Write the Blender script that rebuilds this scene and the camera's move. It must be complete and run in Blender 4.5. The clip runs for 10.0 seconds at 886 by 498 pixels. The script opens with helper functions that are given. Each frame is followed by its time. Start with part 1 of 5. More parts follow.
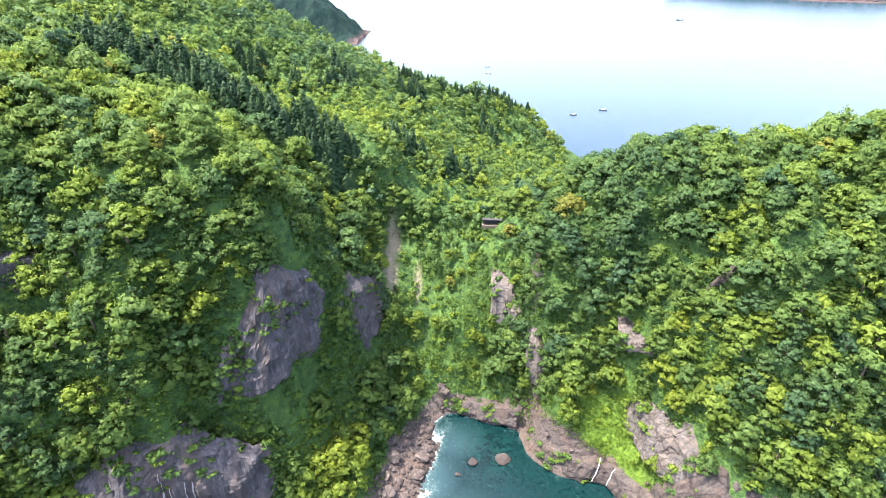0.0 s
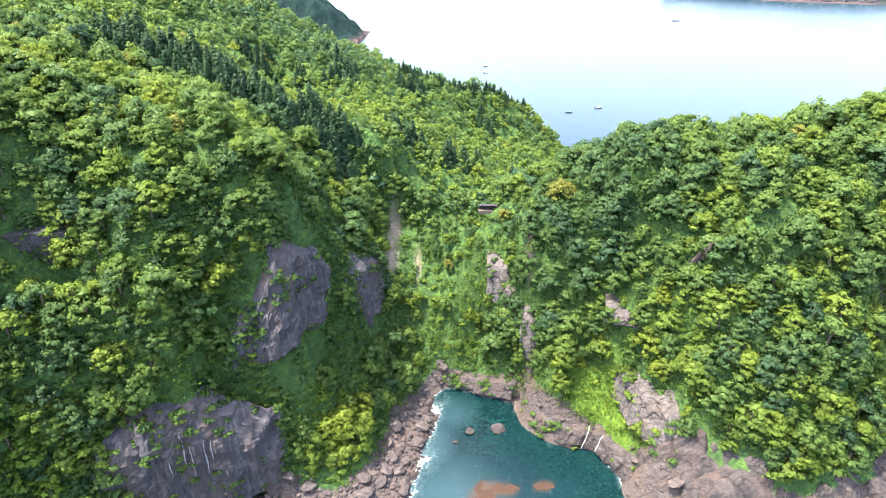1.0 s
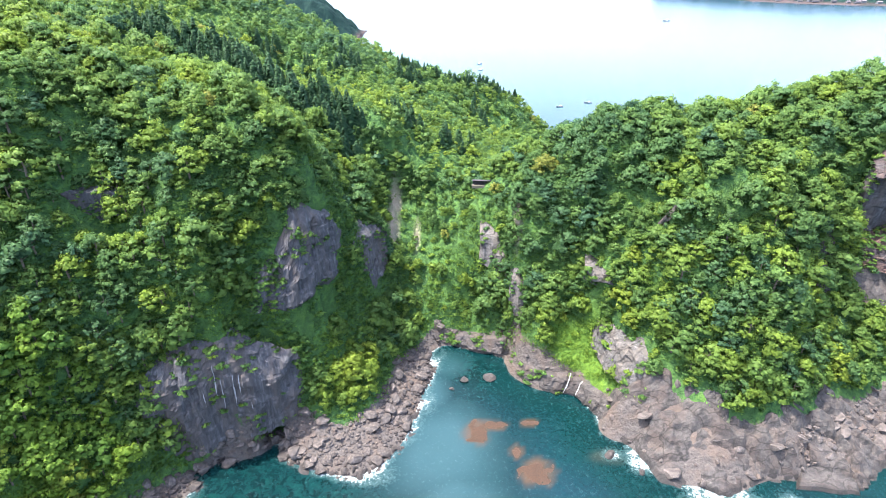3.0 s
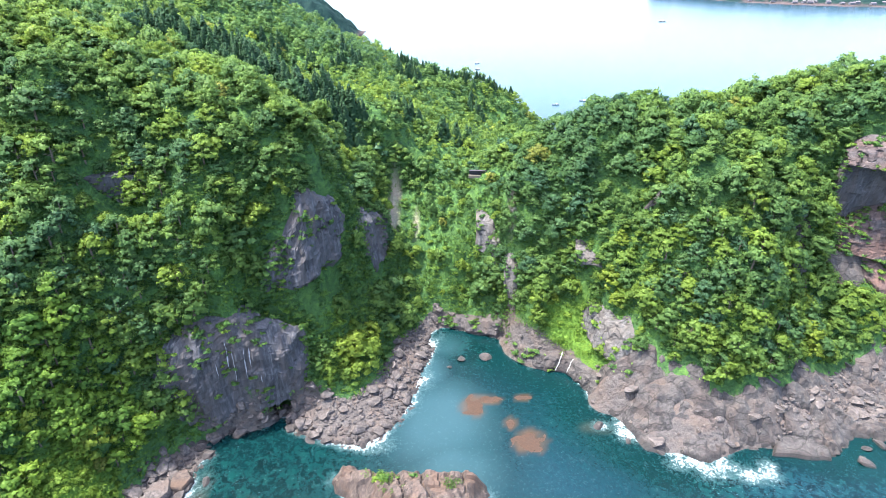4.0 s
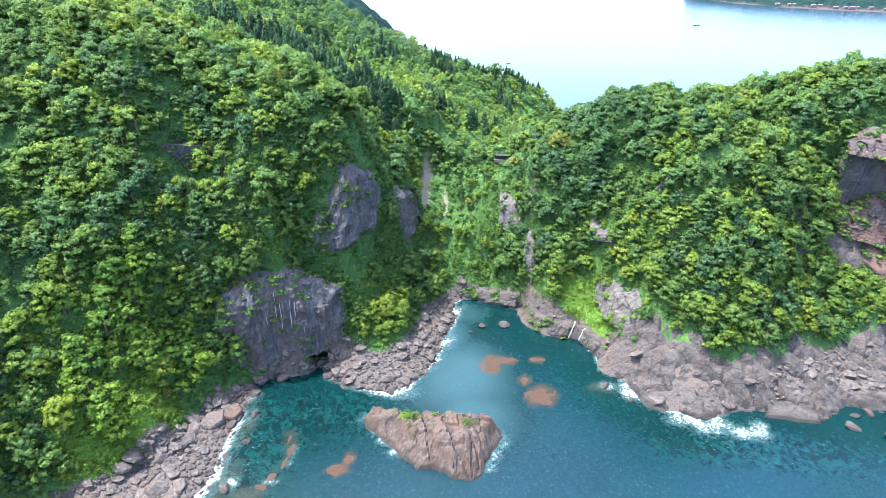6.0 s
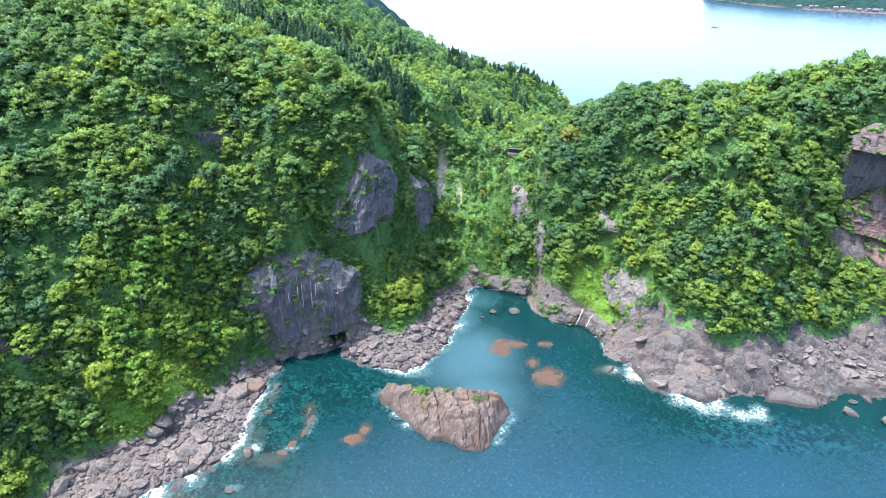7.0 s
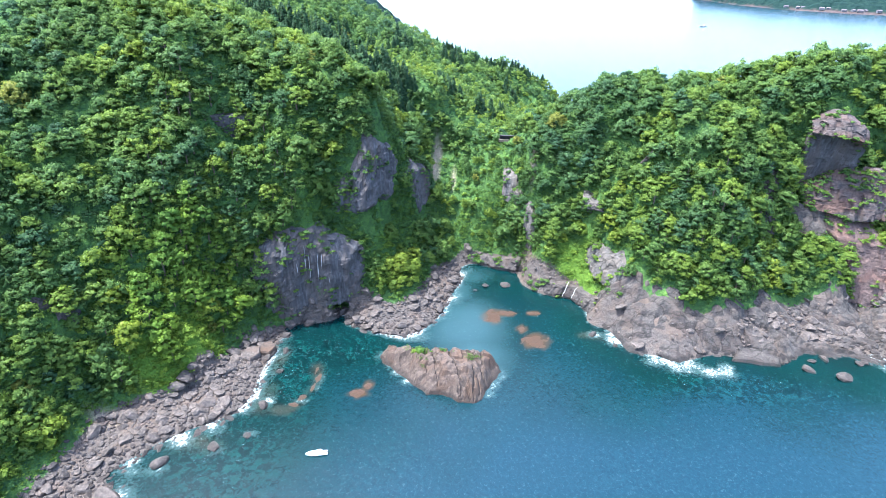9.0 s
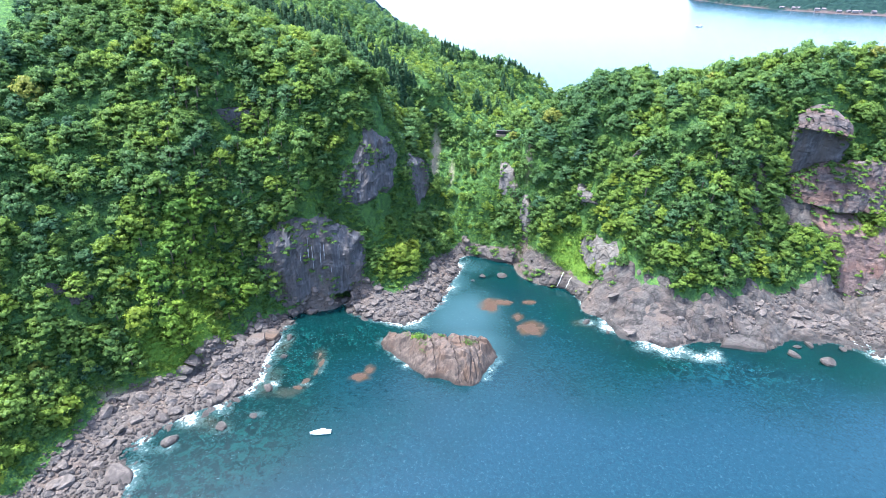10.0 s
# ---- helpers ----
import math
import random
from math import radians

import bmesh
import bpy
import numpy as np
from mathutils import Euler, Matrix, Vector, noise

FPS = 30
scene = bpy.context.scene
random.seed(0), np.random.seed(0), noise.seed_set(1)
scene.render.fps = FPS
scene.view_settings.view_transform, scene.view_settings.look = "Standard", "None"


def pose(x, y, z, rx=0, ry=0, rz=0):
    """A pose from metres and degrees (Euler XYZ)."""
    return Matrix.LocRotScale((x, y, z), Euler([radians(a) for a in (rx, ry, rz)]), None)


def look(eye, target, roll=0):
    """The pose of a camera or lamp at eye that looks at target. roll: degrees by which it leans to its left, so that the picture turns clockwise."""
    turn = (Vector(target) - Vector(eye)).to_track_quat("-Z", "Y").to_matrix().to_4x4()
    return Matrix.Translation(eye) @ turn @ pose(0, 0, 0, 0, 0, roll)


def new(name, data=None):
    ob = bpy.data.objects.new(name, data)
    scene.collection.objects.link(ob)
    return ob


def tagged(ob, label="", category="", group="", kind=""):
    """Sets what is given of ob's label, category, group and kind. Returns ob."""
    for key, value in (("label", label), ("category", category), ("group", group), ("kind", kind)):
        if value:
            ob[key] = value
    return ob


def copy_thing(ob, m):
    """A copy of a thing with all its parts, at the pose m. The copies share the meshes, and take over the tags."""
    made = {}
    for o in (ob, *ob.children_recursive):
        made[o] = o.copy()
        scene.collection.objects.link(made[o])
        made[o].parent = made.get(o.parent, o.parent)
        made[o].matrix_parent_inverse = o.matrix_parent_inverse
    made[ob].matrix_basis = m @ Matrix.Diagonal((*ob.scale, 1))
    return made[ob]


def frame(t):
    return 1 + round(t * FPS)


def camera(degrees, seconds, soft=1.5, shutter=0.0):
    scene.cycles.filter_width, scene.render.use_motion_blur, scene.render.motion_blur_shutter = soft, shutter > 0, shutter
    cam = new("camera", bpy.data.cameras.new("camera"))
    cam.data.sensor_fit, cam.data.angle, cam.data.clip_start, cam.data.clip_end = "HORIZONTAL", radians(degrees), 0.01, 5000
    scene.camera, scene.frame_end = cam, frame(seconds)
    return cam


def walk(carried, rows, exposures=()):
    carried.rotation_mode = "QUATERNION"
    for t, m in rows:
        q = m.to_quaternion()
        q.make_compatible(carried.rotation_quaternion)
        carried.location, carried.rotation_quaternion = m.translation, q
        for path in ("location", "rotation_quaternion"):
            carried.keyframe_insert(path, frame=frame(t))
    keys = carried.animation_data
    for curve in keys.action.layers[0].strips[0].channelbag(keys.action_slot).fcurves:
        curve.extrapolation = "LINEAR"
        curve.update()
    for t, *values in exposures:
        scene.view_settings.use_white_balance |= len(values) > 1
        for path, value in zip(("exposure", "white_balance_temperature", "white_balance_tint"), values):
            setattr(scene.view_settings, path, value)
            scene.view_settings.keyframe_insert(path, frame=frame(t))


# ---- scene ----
import itertools

cam = camera(77.4, 10.0, 0.75)
PATH = [
    (0, (-0.725, -0.353, 148.935), (-0.763, 1.402, 147.977), -0.3),
    (0.5, (-0.564, -6.918, 148.825), (-0.599, -5.161, 147.869), -0.3),
    (1, (-0.372, -13.824, 148.457), (-0.406, -12.066, 147.504), -0.3),
    (1.5, (-0.902, -20.219, 148.265), (-0.928, -18.461, 147.312), -0.3),
    (2, (-0.896, -26.761, 148.134), (-0.919, -25.003, 147.181), -0.3),
    (2.5, (-0.75, -33.383, 148.037), (-0.77, -31.624, 147.085), -0.2),
    (4, (-0.33, -52.88, 147.558), (-0.342, -51.118, 146.612), -0.1),
    (4.5, (-0.296, -59.312, 147.552), (-0.302, -57.55, 146.607), -0.0),
    (5, (-0.314, -65.62, 147.559), (-0.315, -63.857, 146.614), 0.1),
    (5.5, (-0.284, -71.903, 147.517), (-0.28, -70.139, 146.574), 0.2),
    (6, (0.573, -77.775, 147.311), (0.466, -76.013, 146.37), 0.3),
    (6.2, (0.906, -79.873, 147.271), (0.745, -78.116, 146.329), 0.4),
    (7.3, (1.994, -93.3, 147.05), (1.838, -91.54, 146.112), 0.4),
    (7.5, (2.11, -95.439, 147.02), (1.957, -93.681, 146.08), 0.4),
    (8, (2.048, -100.986, 146.889), (1.904, -99.226, 145.95), 0.5),
    (8.5, (2.395, -106.546, 146.721), (2.256, -104.786, 145.782), 0.6),
    (9, (2.61, -111.795, 146.459), (2.475, -110.034, 145.521), 0.7),
    (9.5, (2.753, -116.446, 146.354), (2.622, -114.684, 145.416), 0.8),
    (10, (3.137, -120.923, 146.25), (3.009, -119.161, 145.313), 0.8),
]
walk(cam, [(t, look(eye, target, roll)) for t, eye, target, roll in PATH], [(0.0, 2.98, 6900, 17), (2.5, 2.97, 6420, 12), (4.0, 2.96, 6100, 10), (7.0, 2.94, 5850, 9), (10.0, 2.93, 5700, 8)])

# ---- light: a high summer sun on the left, and a clear sky ----
TO_SUN = Vector((-0.33, 0.0, 0.945)).normalized()
world = bpy.data.worlds.new("sky")
scene.world = world
world.use_nodes = True
wn = world.node_tree.nodes
sky = wn.new("ShaderNodeTexSky")
sky.sky_type = "NISHITA"
sky.sun_disc = False
sky.sun_elevation = math.asin(TO_SUN.z)
sky.sun_rotation = math.atan2(TO_SUN.x, TO_SUN.y)
sky.dust_density = 3.2
sky.air_density = 1.0
wn["Background"].inputs["Strength"].default_value = 0.15
world.node_tree.links.new(sky.outputs[0], wn["Background"].inputs["Color"])
sun = new("sun", bpy.data.lights.new("sun", "SUN"))
sun.data.energy = 2.35
sun.data.angle = radians(0.6)
sun.data.color = (1.0, 0.95, 0.86)
sun.matrix_world = look(TO_SUN * 400, (0, 0, 0))


# ---- materials ----
def material(name):
    m = bpy.data.materials.new(name)
    m.use_nodes = True
    n, l = m.node_tree.nodes, m.node_tree.links
    return m, n, l, n["Principled BSDF"]


def ramp(n, l, source, stops):
    r = n.new("ShaderNodeValToRGB")
    e = r.color_ramp.elements
    while len(e) < len(stops):
        e.new(0.5)
    for k, (p, c) in zip(e, stops):
        k.position, k.color = p, (*c, 1)
    l.new(source, r.inputs[0])
    return r.outputs[0]


def noise_node(n, l, scale, detail=6.0, rough=0.6, warp=0.0, stretch=None, coord="Object"):
    c = n.new("ShaderNodeTexCoord").outputs[coord]
    if stretch:
        k = n.new("ShaderNodeMapping")
        k.inputs["Scale"].default_value = stretch
        l.new(c, k.inputs[0])
        c = k.outputs[0]
    t = n.new("ShaderNodeTexNoise")
    t.inputs["Scale"].default_value = scale
    t.inputs["Detail"].default_value = detail
    t.inputs["Roughness"].default_value = rough
    t.inputs["Distortion"].default_value = warp
    l.new(c, t.inputs["Vector"])
    return t.outputs[0]


def mixed(n, l, fac, a, b, kind="MIX"):
    x = n.new("ShaderNodeMix")
    x.data_type, x.blend_type = "RGBA", kind
    for sock, v in ((x.inputs["Factor"], fac), (x.inputs["A"], a), (x.inputs["B"], b)):
        if isinstance(v, (int, float)):
            sock.default_value = v
        elif isinstance(v, tuple):
            sock.default_value = (*v, 1)
        else:
            l.new(v, sock)
    return x.outputs["Result"]


def bumped(n, l, bsdf, height, strength, distance):
    b = n.new("ShaderNodeBump")
    b.inputs["Strength"].default_value = strength
    b.inputs["Distance"].default_value = distance
    l.new(height, b.inputs["Height"])
    l.new(b.outputs[0], bsdf.inputs["Normal"])


def foliage(name, stops, source):
    """Leaves: a tint for each plant, a smaller change from leaf to leaf, some light coming through."""
    m, n, l, b = material(name)
    if source == "object":
        tint = n.new("ShaderNodeObjectInfo").outputs["Random"]
    else:
        a = n.new("ShaderNodeAttribute")
        a.attribute_name = "tint"
        tint = a.outputs["Fac"]
    leaf = n.new("ShaderNodeNewGeometry").outputs["Random Per Island"]
    c = ramp(n, l, tint, stops)
    vary = ramp(n, l, leaf, [(0.0, (0.74, 0.79, 0.86)), (0.6, (1.0, 1.0, 1.0)), (1.0, (1.18, 1.15, 1.05))])
    c = mixed(n, l, 1.0, c, vary, "MULTIPLY")
    l.new(c, b.inputs["Base Color"])
    b.inputs["Roughness"].default_value = 0.5
    b.inputs["Specular IOR Level"].default_value = 0.10
    tr = n.new("ShaderNodeBsdfTranslucent")
    l.new(c, tr.inputs["Color"])
    mix = n.new("ShaderNodeMixShader")
    mix.inputs[0].default_value = 0.54
    l.new(b.outputs[0], mix.inputs[1])
    l.new(tr.outputs[0], mix.inputs[2])
    l.new(mix.outputs[0], n["Material Output"].inputs["Surface"])
    return m


# the darker greens carry extra blue: haze put into the leaf colour
LEAF_STOPS = [(0.0, (0.048, 0.102, 0.052)), (0.25, (0.076, 0.142, 0.048)), (0.5, (0.106, 0.174, 0.042)), (0.75, (0.140, 0.206, 0.034)), (0.94, (0.166, 0.220, 0.032)), (1.0, (0.178, 0.196, 0.044))]
CEDAR_STOPS = [(0.0, (0.030, 0.070, 0.036)), (1.0, (0.052, 0.108, 0.040))]
SHRUB_STOPS = [(0.0, (0.052, 0.110, 0.044)), (0.5, (0.088, 0.164, 0.042)), (1.0, (0.158, 0.236, 0.034))]
leaf_mat = foliage("leaves", LEAF_STOPS, "attribute")
leaf_own = foliage("leaves_single", [(0.0, (0.052, 0.108, 0.052)), (0.5, (0.100, 0.172, 0.044)), (1.0, (0.146, 0.212, 0.034))], "object")
cedar_mat = foliage("cedar_needles", CEDAR_STOPS, "attribute")
shrub_mat = foliage("shrub_leaves", SHRUB_STOPS, "attribute")

leaf_fresh = foliage("leaves_fresh", [(0.0, (0.096, 0.180, 0.036)), (1.0, (0.166, 0.250, 0.034))], "object")
grass_mat = foliage("grass_blades", [(0.0, (0.040, 0.085, 0.018)), (0.5, (0.062, 0.115, 0.018)), (1.0, (0.090, 0.146, 0.020))], "attribute")
bark_mat, n, l, b = material("bark")
l.new(ramp(n, l, noise_node(n, l, 3.0), [(0.3, (0.05, 0.037, 0.025)), (0.8, (0.16, 0.13, 0.10))]), b.inputs["Base Color"])
b.inputs["Roughness"].default_value = 0.9


def rock(name, dark, mid, pale, warm, scale=0.25, stretch=(1, 1, 1), cracks=0.0, each=False, grit=0.5):
    """Weathered rock: broad stains, fine grain as relief, cracks as dark lines in the colour."""
    m, n, l, b = material(name)
    big = noise_node(n, l, scale, 4, 0.55, 0.5, stretch)
    fine = noise_node(n, l, scale * 7, 8, 0.7, 0.3, stretch)
    c = ramp(n, l, fine, [(0.28, dark), (0.5, mid), (0.75, pale)])
    c = mixed(n, l, ramp(n, l, big, [(0.45, (0, 0, 0)), (0.62, (1, 1, 1))]), c, warm)
    c = mixed(n, l, 0.45, c, ramp(n, l, fine, [(0.3, (0.35, 0.35, 0.35)), (0.7, (1.2, 1.2, 1.2))]), "MULTIPLY")
    height = n.new("ShaderNodeSeparateXYZ")
    l.new(n.new("ShaderNodeNewGeometry").outputs["Position"], height.inputs[0])
    tide = n.new("ShaderNodeMath")
    tide.operation = "MULTIPLY_ADD"
    tide.inputs[1].default_value = -2.2
    l.new(big, tide.inputs[0])
    l.new(height.outputs["Z"], tide.inputs[2])
    c = mixed(n, l, 1.0, c, ramp(n, l, tide.outputs[0], [(0.0, (0.42, 0.41, 0.42)), (0.9, (1, 1, 1))]), "MULTIPLY")
    single = n.new("ShaderNodeMath")
    single.operation = "ADD"
    l.new(n.new("ShaderNodeNewGeometry").outputs["Random Per Island"], single.inputs[0])
    l.new(n.new("ShaderNodeObjectInfo").outputs["Random"], single.inputs[1])
    if each:
        c = mixed(n, l, 1.0, c, ramp(n, l, single.outputs[0], [(0.2, (0.72, 0.72, 0.76)), (0.6, (1, 1, 1)), (1.0, (1.45, 1.42, 1.36))]), "MULTIPLY")
    c = mixed(n, l, 1.0, c, (0.88, 0.88, 0.88), "MULTIPLY")
    if cracks:
        turn = n.new("ShaderNodeMapping")
        turn.inputs["Rotation"].default_value = (0, 0, 0.38)
        turn.inputs["Scale"].default_value = (cracks * 0.4, cracks, cracks)
        bend = n.new("ShaderNodeVectorMath")
        bend.operation = "MULTIPLY_ADD"
        wavy = n.new("ShaderNodeTexNoise")
        wavy.inputs["Scale"].default_value = 0.22
        wavy.inputs["Detail"].default_value = 5.0
        place = n.new("ShaderNodeTexCoord").outputs["Object"]
        l.new(place, wavy.inputs["Vector"])
        l.new(wavy.outputs["Color"], bend.inputs[0])
        bend.inputs[1].default_value = (7.0, 7.0, 2.0)
        l.new(place, bend.inputs[2])
        l.new(bend.outputs[0], turn.inputs[0])
        cell = n.new("ShaderNodeTexVoronoi")
        cell.feature = "DISTANCE_TO_EDGE"
        cell.inputs["Scale"].default_value = 1.0
        l.new(turn.outputs[0], cell.inputs["Vector"])
        c = mixed(n, l, 1.0, c, ramp(n, l, cell.outputs["Distance"], [(0.0, (0.32, 0.30, 0.29)), (0.07, (1, 1, 1))]), "MULTIPLY")
        bed = n.new("ShaderNodeTexNoise")
        bed.inputs["Scale"].default_value = 1.5
        bed.inputs["Detail"].default_value = 5.0
        bed.inputs["Roughness"].default_value = 0.65
        l.new(turn.outputs[0], bed.inputs["Vector"])
        c = mixed(n, l, 1.0, c, ramp(n, l, bed.outputs[0], [(0.34, (0.45, 0.45, 0.47)), (0.5, (0.92, 0.92, 0.92)), (0.66, (1.2, 1.17, 1.12))]), "MULTIPLY")
    l.new(c, b.inputs["Base Color"])
    b.inputs["Roughness"].default_value = 0.88
    bumped(n, l, b, fine, 0.8, grit)
    return m


cliff_mat = rock("cliff_rock", (0.022, 0.021, 0.024), (0.046, 0.045, 0.051), (0.125, 0.118, 0.123), (0.064, 0.052, 0.049), 0.16, (1, 1, 0.09))
east_cliff_mat = rock("east_cliff_rock", (0.015, 0.013, 0.014), (0.049, 0.039, 0.039), (0.104, 0.086, 0.082), (0.070, 0.038, 0.031), 0.12, (0.4, 0.4, 1.5))
rust_mat = rock("rust_rock", (0.030, 0.020, 0.018), (0.088, 0.056, 0.049), (0.150, 0.105, 0.093), (0.105, 0.056, 0.044), 0.15, (0.6, 0.6, 1.0))
pale_rock_mat = rock("pale_rock", (0.034, 0.032, 0.032), (0.084, 0.078, 0.076), (0.150, 0.140, 0.134), (0.088, 0.076, 0.066), 0.22, (1, 1, 0.5), 0.25, grit=0.25)
stone_mat = rock("shore_stone", (0.013, 0.011, 0.011), (0.049, 0.041, 0.039), (0.105, 0.090, 0.085), (0.057, 0.042, 0.036), 0.2, (1, 1, 1), 0.0, True)
ledge_mat = rock("ledge_rock", (0.028, 0.024, 0.023), (0.052, 0.045, 0.042), (0.084, 0.073, 0.068), (0.062, 0.046, 0.039), 0.16, (1, 1, 1), 0.24, grit=0.22)
islet_mat = rock("islet_rock", (0.026, 0.018, 0.015), (0.062, 0.043, 0.034), (0.105, 0.080, 0.067), (0.070, 0.041, 0.027), 0.17, (1, 1, 0.45), grit=0.35)
reef_mat = rock("weedy_reef", (0.040, 0.019, 0.008), (0.092, 0.038, 0.012), (0.124, 0.056, 0.019), (0.080, 0.036, 0.013), 0.3)

ground_mat, n, l, b = material("ground_cover")
a = n.new("ShaderNodeAttribute")
a.attribute_name = "rock"
soil = n.new("ShaderNodeAttribute")
soil.attribute_name = "soil"
fine = noise_node(n, l, 1.4, 8, 0.7)
big = noise_node(n, l, 0.11, 4, 0.6)
middle = noise_node(n, l, 0.45, 5, 0.65)
green = ramp(n, l, middle, [(0.34, (0.020, 0.045, 0.020)), (0.5, (0.042, 0.088, 0.028)), (0.66, (0.076, 0.140, 0.032))])
green = mixed(n, l, 0.5, green, ramp(n, l, fine, [(0.3, (0.6, 0.6, 0.6)), (0.7, (1.3, 1.3, 1.3))]), "MULTIPLY")
green = mixed(n, l, ramp(n, l, big, [(0.4, (0, 0, 0)), (0.65, (0.6, 0.6, 0.6))]), green, (0.030, 0.058, 0.018))
grass = n.new("ShaderNodeAttribute")
grass.attribute_name = "grass"
turf = ramp(n, l, noise_node(n, l, 0.8, 6, 0.65), [(0.3, (0.040, 0.082, 0.016)), (0.5, (0.064, 0.116, 0.018)), (0.72, (0.092, 0.148, 0.022))])
green = mixed(n, l, grass.outputs["Fac"], green, turf)
stone = ramp(n, l, fine, [(0.28, (0.044, 0.039, 0.037)), (0.5, (0.070, 0.061, 0.057)), (0.76, (0.104, 0.093, 0.088))])
stone = mixed(n, l, ramp(n, l, big, [(0.45, (0, 0, 0)), (0.65, (0.8, 0.8, 0.8))]), stone, (0.09, 0.068, 0.056))
edge = n.new("ShaderNodeMath")
edge.operation = "ADD"
l.new(a.outputs["Fac"], edge.inputs[0])
off = n.new("ShaderNodeMath")
off.operation = "MULTIPLY_ADD"
off.inputs[1].default_value, off.inputs[2].default_value = 0.9, -0.45
l.new(fine, off.inputs[0])
l.new(off.outputs[0], edge.inputs[1])
c = mixed(n, l, ramp(n, l, edge.outputs[0], [(0.42, (0, 0, 0)), (0.56, (1, 1, 1))]), green, stone)
c = mixed(n, l, soil.outputs["Fac"], c, ramp(n, l, fine, [(0.3, (0.15, 0.120, 0.092)), (0.7, (0.27, 0.225, 0.178))]))
l.new(c, b.inputs["Base Color"])
b.inputs["Roughness"].default_value = 0.9
b.inputs["Specular IOR Level"].default_value = 0.06
bumped(n, l, b, middle, 1.0, 1.5)

sea_mat, n, l, b = material("sea_water")
foam = n.new("ShaderNodeAttribute")
foam.attribute_name = "foam"
pale = n.new("ShaderNodeAttribute")
pale.attribute_name = "pale"
w1 = noise_node(n, l, 0.16, 5, 0.6, 0.4)
w2 = noise_node(n, l, 0.9, 7, 0.72, 0.8)
w3 = noise_node(n, l, 0.035, 3, 0.5)
deep = ramp(n, l, w3, [(0.3, (0.0009, 0.0105, 0.0116)), (0.7, (0.0013, 0.0150, 0.0160))])
# open water bluer with depth, with the sky's reflection put into the colour
offing = n.new("ShaderNodeAttribute")
offing.attribute_name = "offing"
deep = mixed(n, l, offing.outputs["Fac"], deep, (0.0037, 0.019, 0.030))
deep = mixed(n, l, 0.26, deep, ramp(n, l, w2, [(0.38, (0.4, 0.45, 0.5)), (0.62, (1.6, 1.55, 1.5))]), "MULTIPLY")
near_shore = n.new("ShaderNodeAttribute")
near_shore.attribute_name = "chop"
deep = mixed(n, l, near_shore.outputs["Fac"], deep, mixed(n, l, 1.0, deep, ramp(n, l, noise_node(n, l, 0.34, 5, 0.65, 0.8), [(0.36, (0.35, 0.42, 0.44)), (0.5, (1, 1, 1)), (0.64, (2.0, 1.75, 1.5))]), "MULTIPLY"))
c = mixed(n, l, pale.outputs["Fac"], deep, (0.015, 0.040, 0.046))
add = n.new("ShaderNodeMath")
add.operation = "MULTIPLY_ADD"
add.inputs[1].default_value = 1.5
l.new(w2, add.inputs[0])
l.new(foam.outputs["Fac"], add.inputs[2])
sub = n.new("ShaderNodeMapRange")
sub.inputs["From Min"].default_value, sub.inputs["From Max"].default_value = 1.2, 1.7
l.new(add.outputs[0], sub.inputs["Value"])
milk = n.new("ShaderNodeMapRange")
milk.inputs["From Min"].default_value, milk.inputs["From Max"].default_value = 0.85, 1.35
milk.inputs["To Max"].default_value = 0.55
l.new(add.outputs[0], milk.inputs["Value"])
shoal = n.new("ShaderNodeAttribute")
shoal.attribute_name = "shoal"
c = mixed(n, l, shoal.outputs["Fac"], c, ramp(n, l, w2, [(0.35, (0.012, 0.018, 0.014)), (0.65, (0.040, 0.032, 0.022))]))
weed = n.new("ShaderNodeAttribute")
weed.attribute_name = "weed"
c = mixed(n, l, weed.outputs["Fac"], c, (0.050, 0.028, 0.014))
c = mixed(n, l, milk.outputs[0], c, (0.060, 0.105, 0.108))
# sun glints on the wavelets, painted as pale spots into the water colour
glint = n.new("ShaderNodeMath")
glint.operation = "MULTIPLY_ADD"
glint.inputs[1].default_value = 0.125
l.new(near_shore.outputs["Fac"], glint.inputs[0])
l.new(noise_node(n, l, 1.5, 4, 0.65, 0.6, (0.6, 1.5, 1)), glint.inputs[2])
c = mixed(n, l, ramp(n, l, glint.outputs[0], [(0.77, (0, 0, 0)), (0.86, (0.8, 0.8, 0.8))]), c, (0.26, 0.32, 0.34))
c = mixed(n, l, sub.outputs[0], c, (0.50, 0.52, 0.53))
l.new(c, b.inputs["Base Color"])
b.inputs["IOR"].default_value = 1.333
b.inputs["Roughness"].default_value = 0.2
hsum = n.new("ShaderNodeMath")
hsum.operation = "MULTIPLY_ADD"
hsum.inputs[1].default_value = 0.5
l.new(w2, hsum.inputs[0])
l.new(w1, hsum.inputs[2])
bumped(n, l, b, hsum.outputs[0], 0.24, 0.6)


def plain(name, colour, rough=0.6):
    m, n, l, b = material(name)
    k = noise_node(n, l, 2.5, 5, 0.6)
    lo, hi = tuple(0.85 * v for v in colour), tuple(min(1.0, 1.1 * v) for v in colour)
    l.new(ramp(n, l, k, [(0.3, lo), (0.7, hi)]), b.inputs["Base Color"])
    b.inputs["Roughness"].default_value = rough
    return m


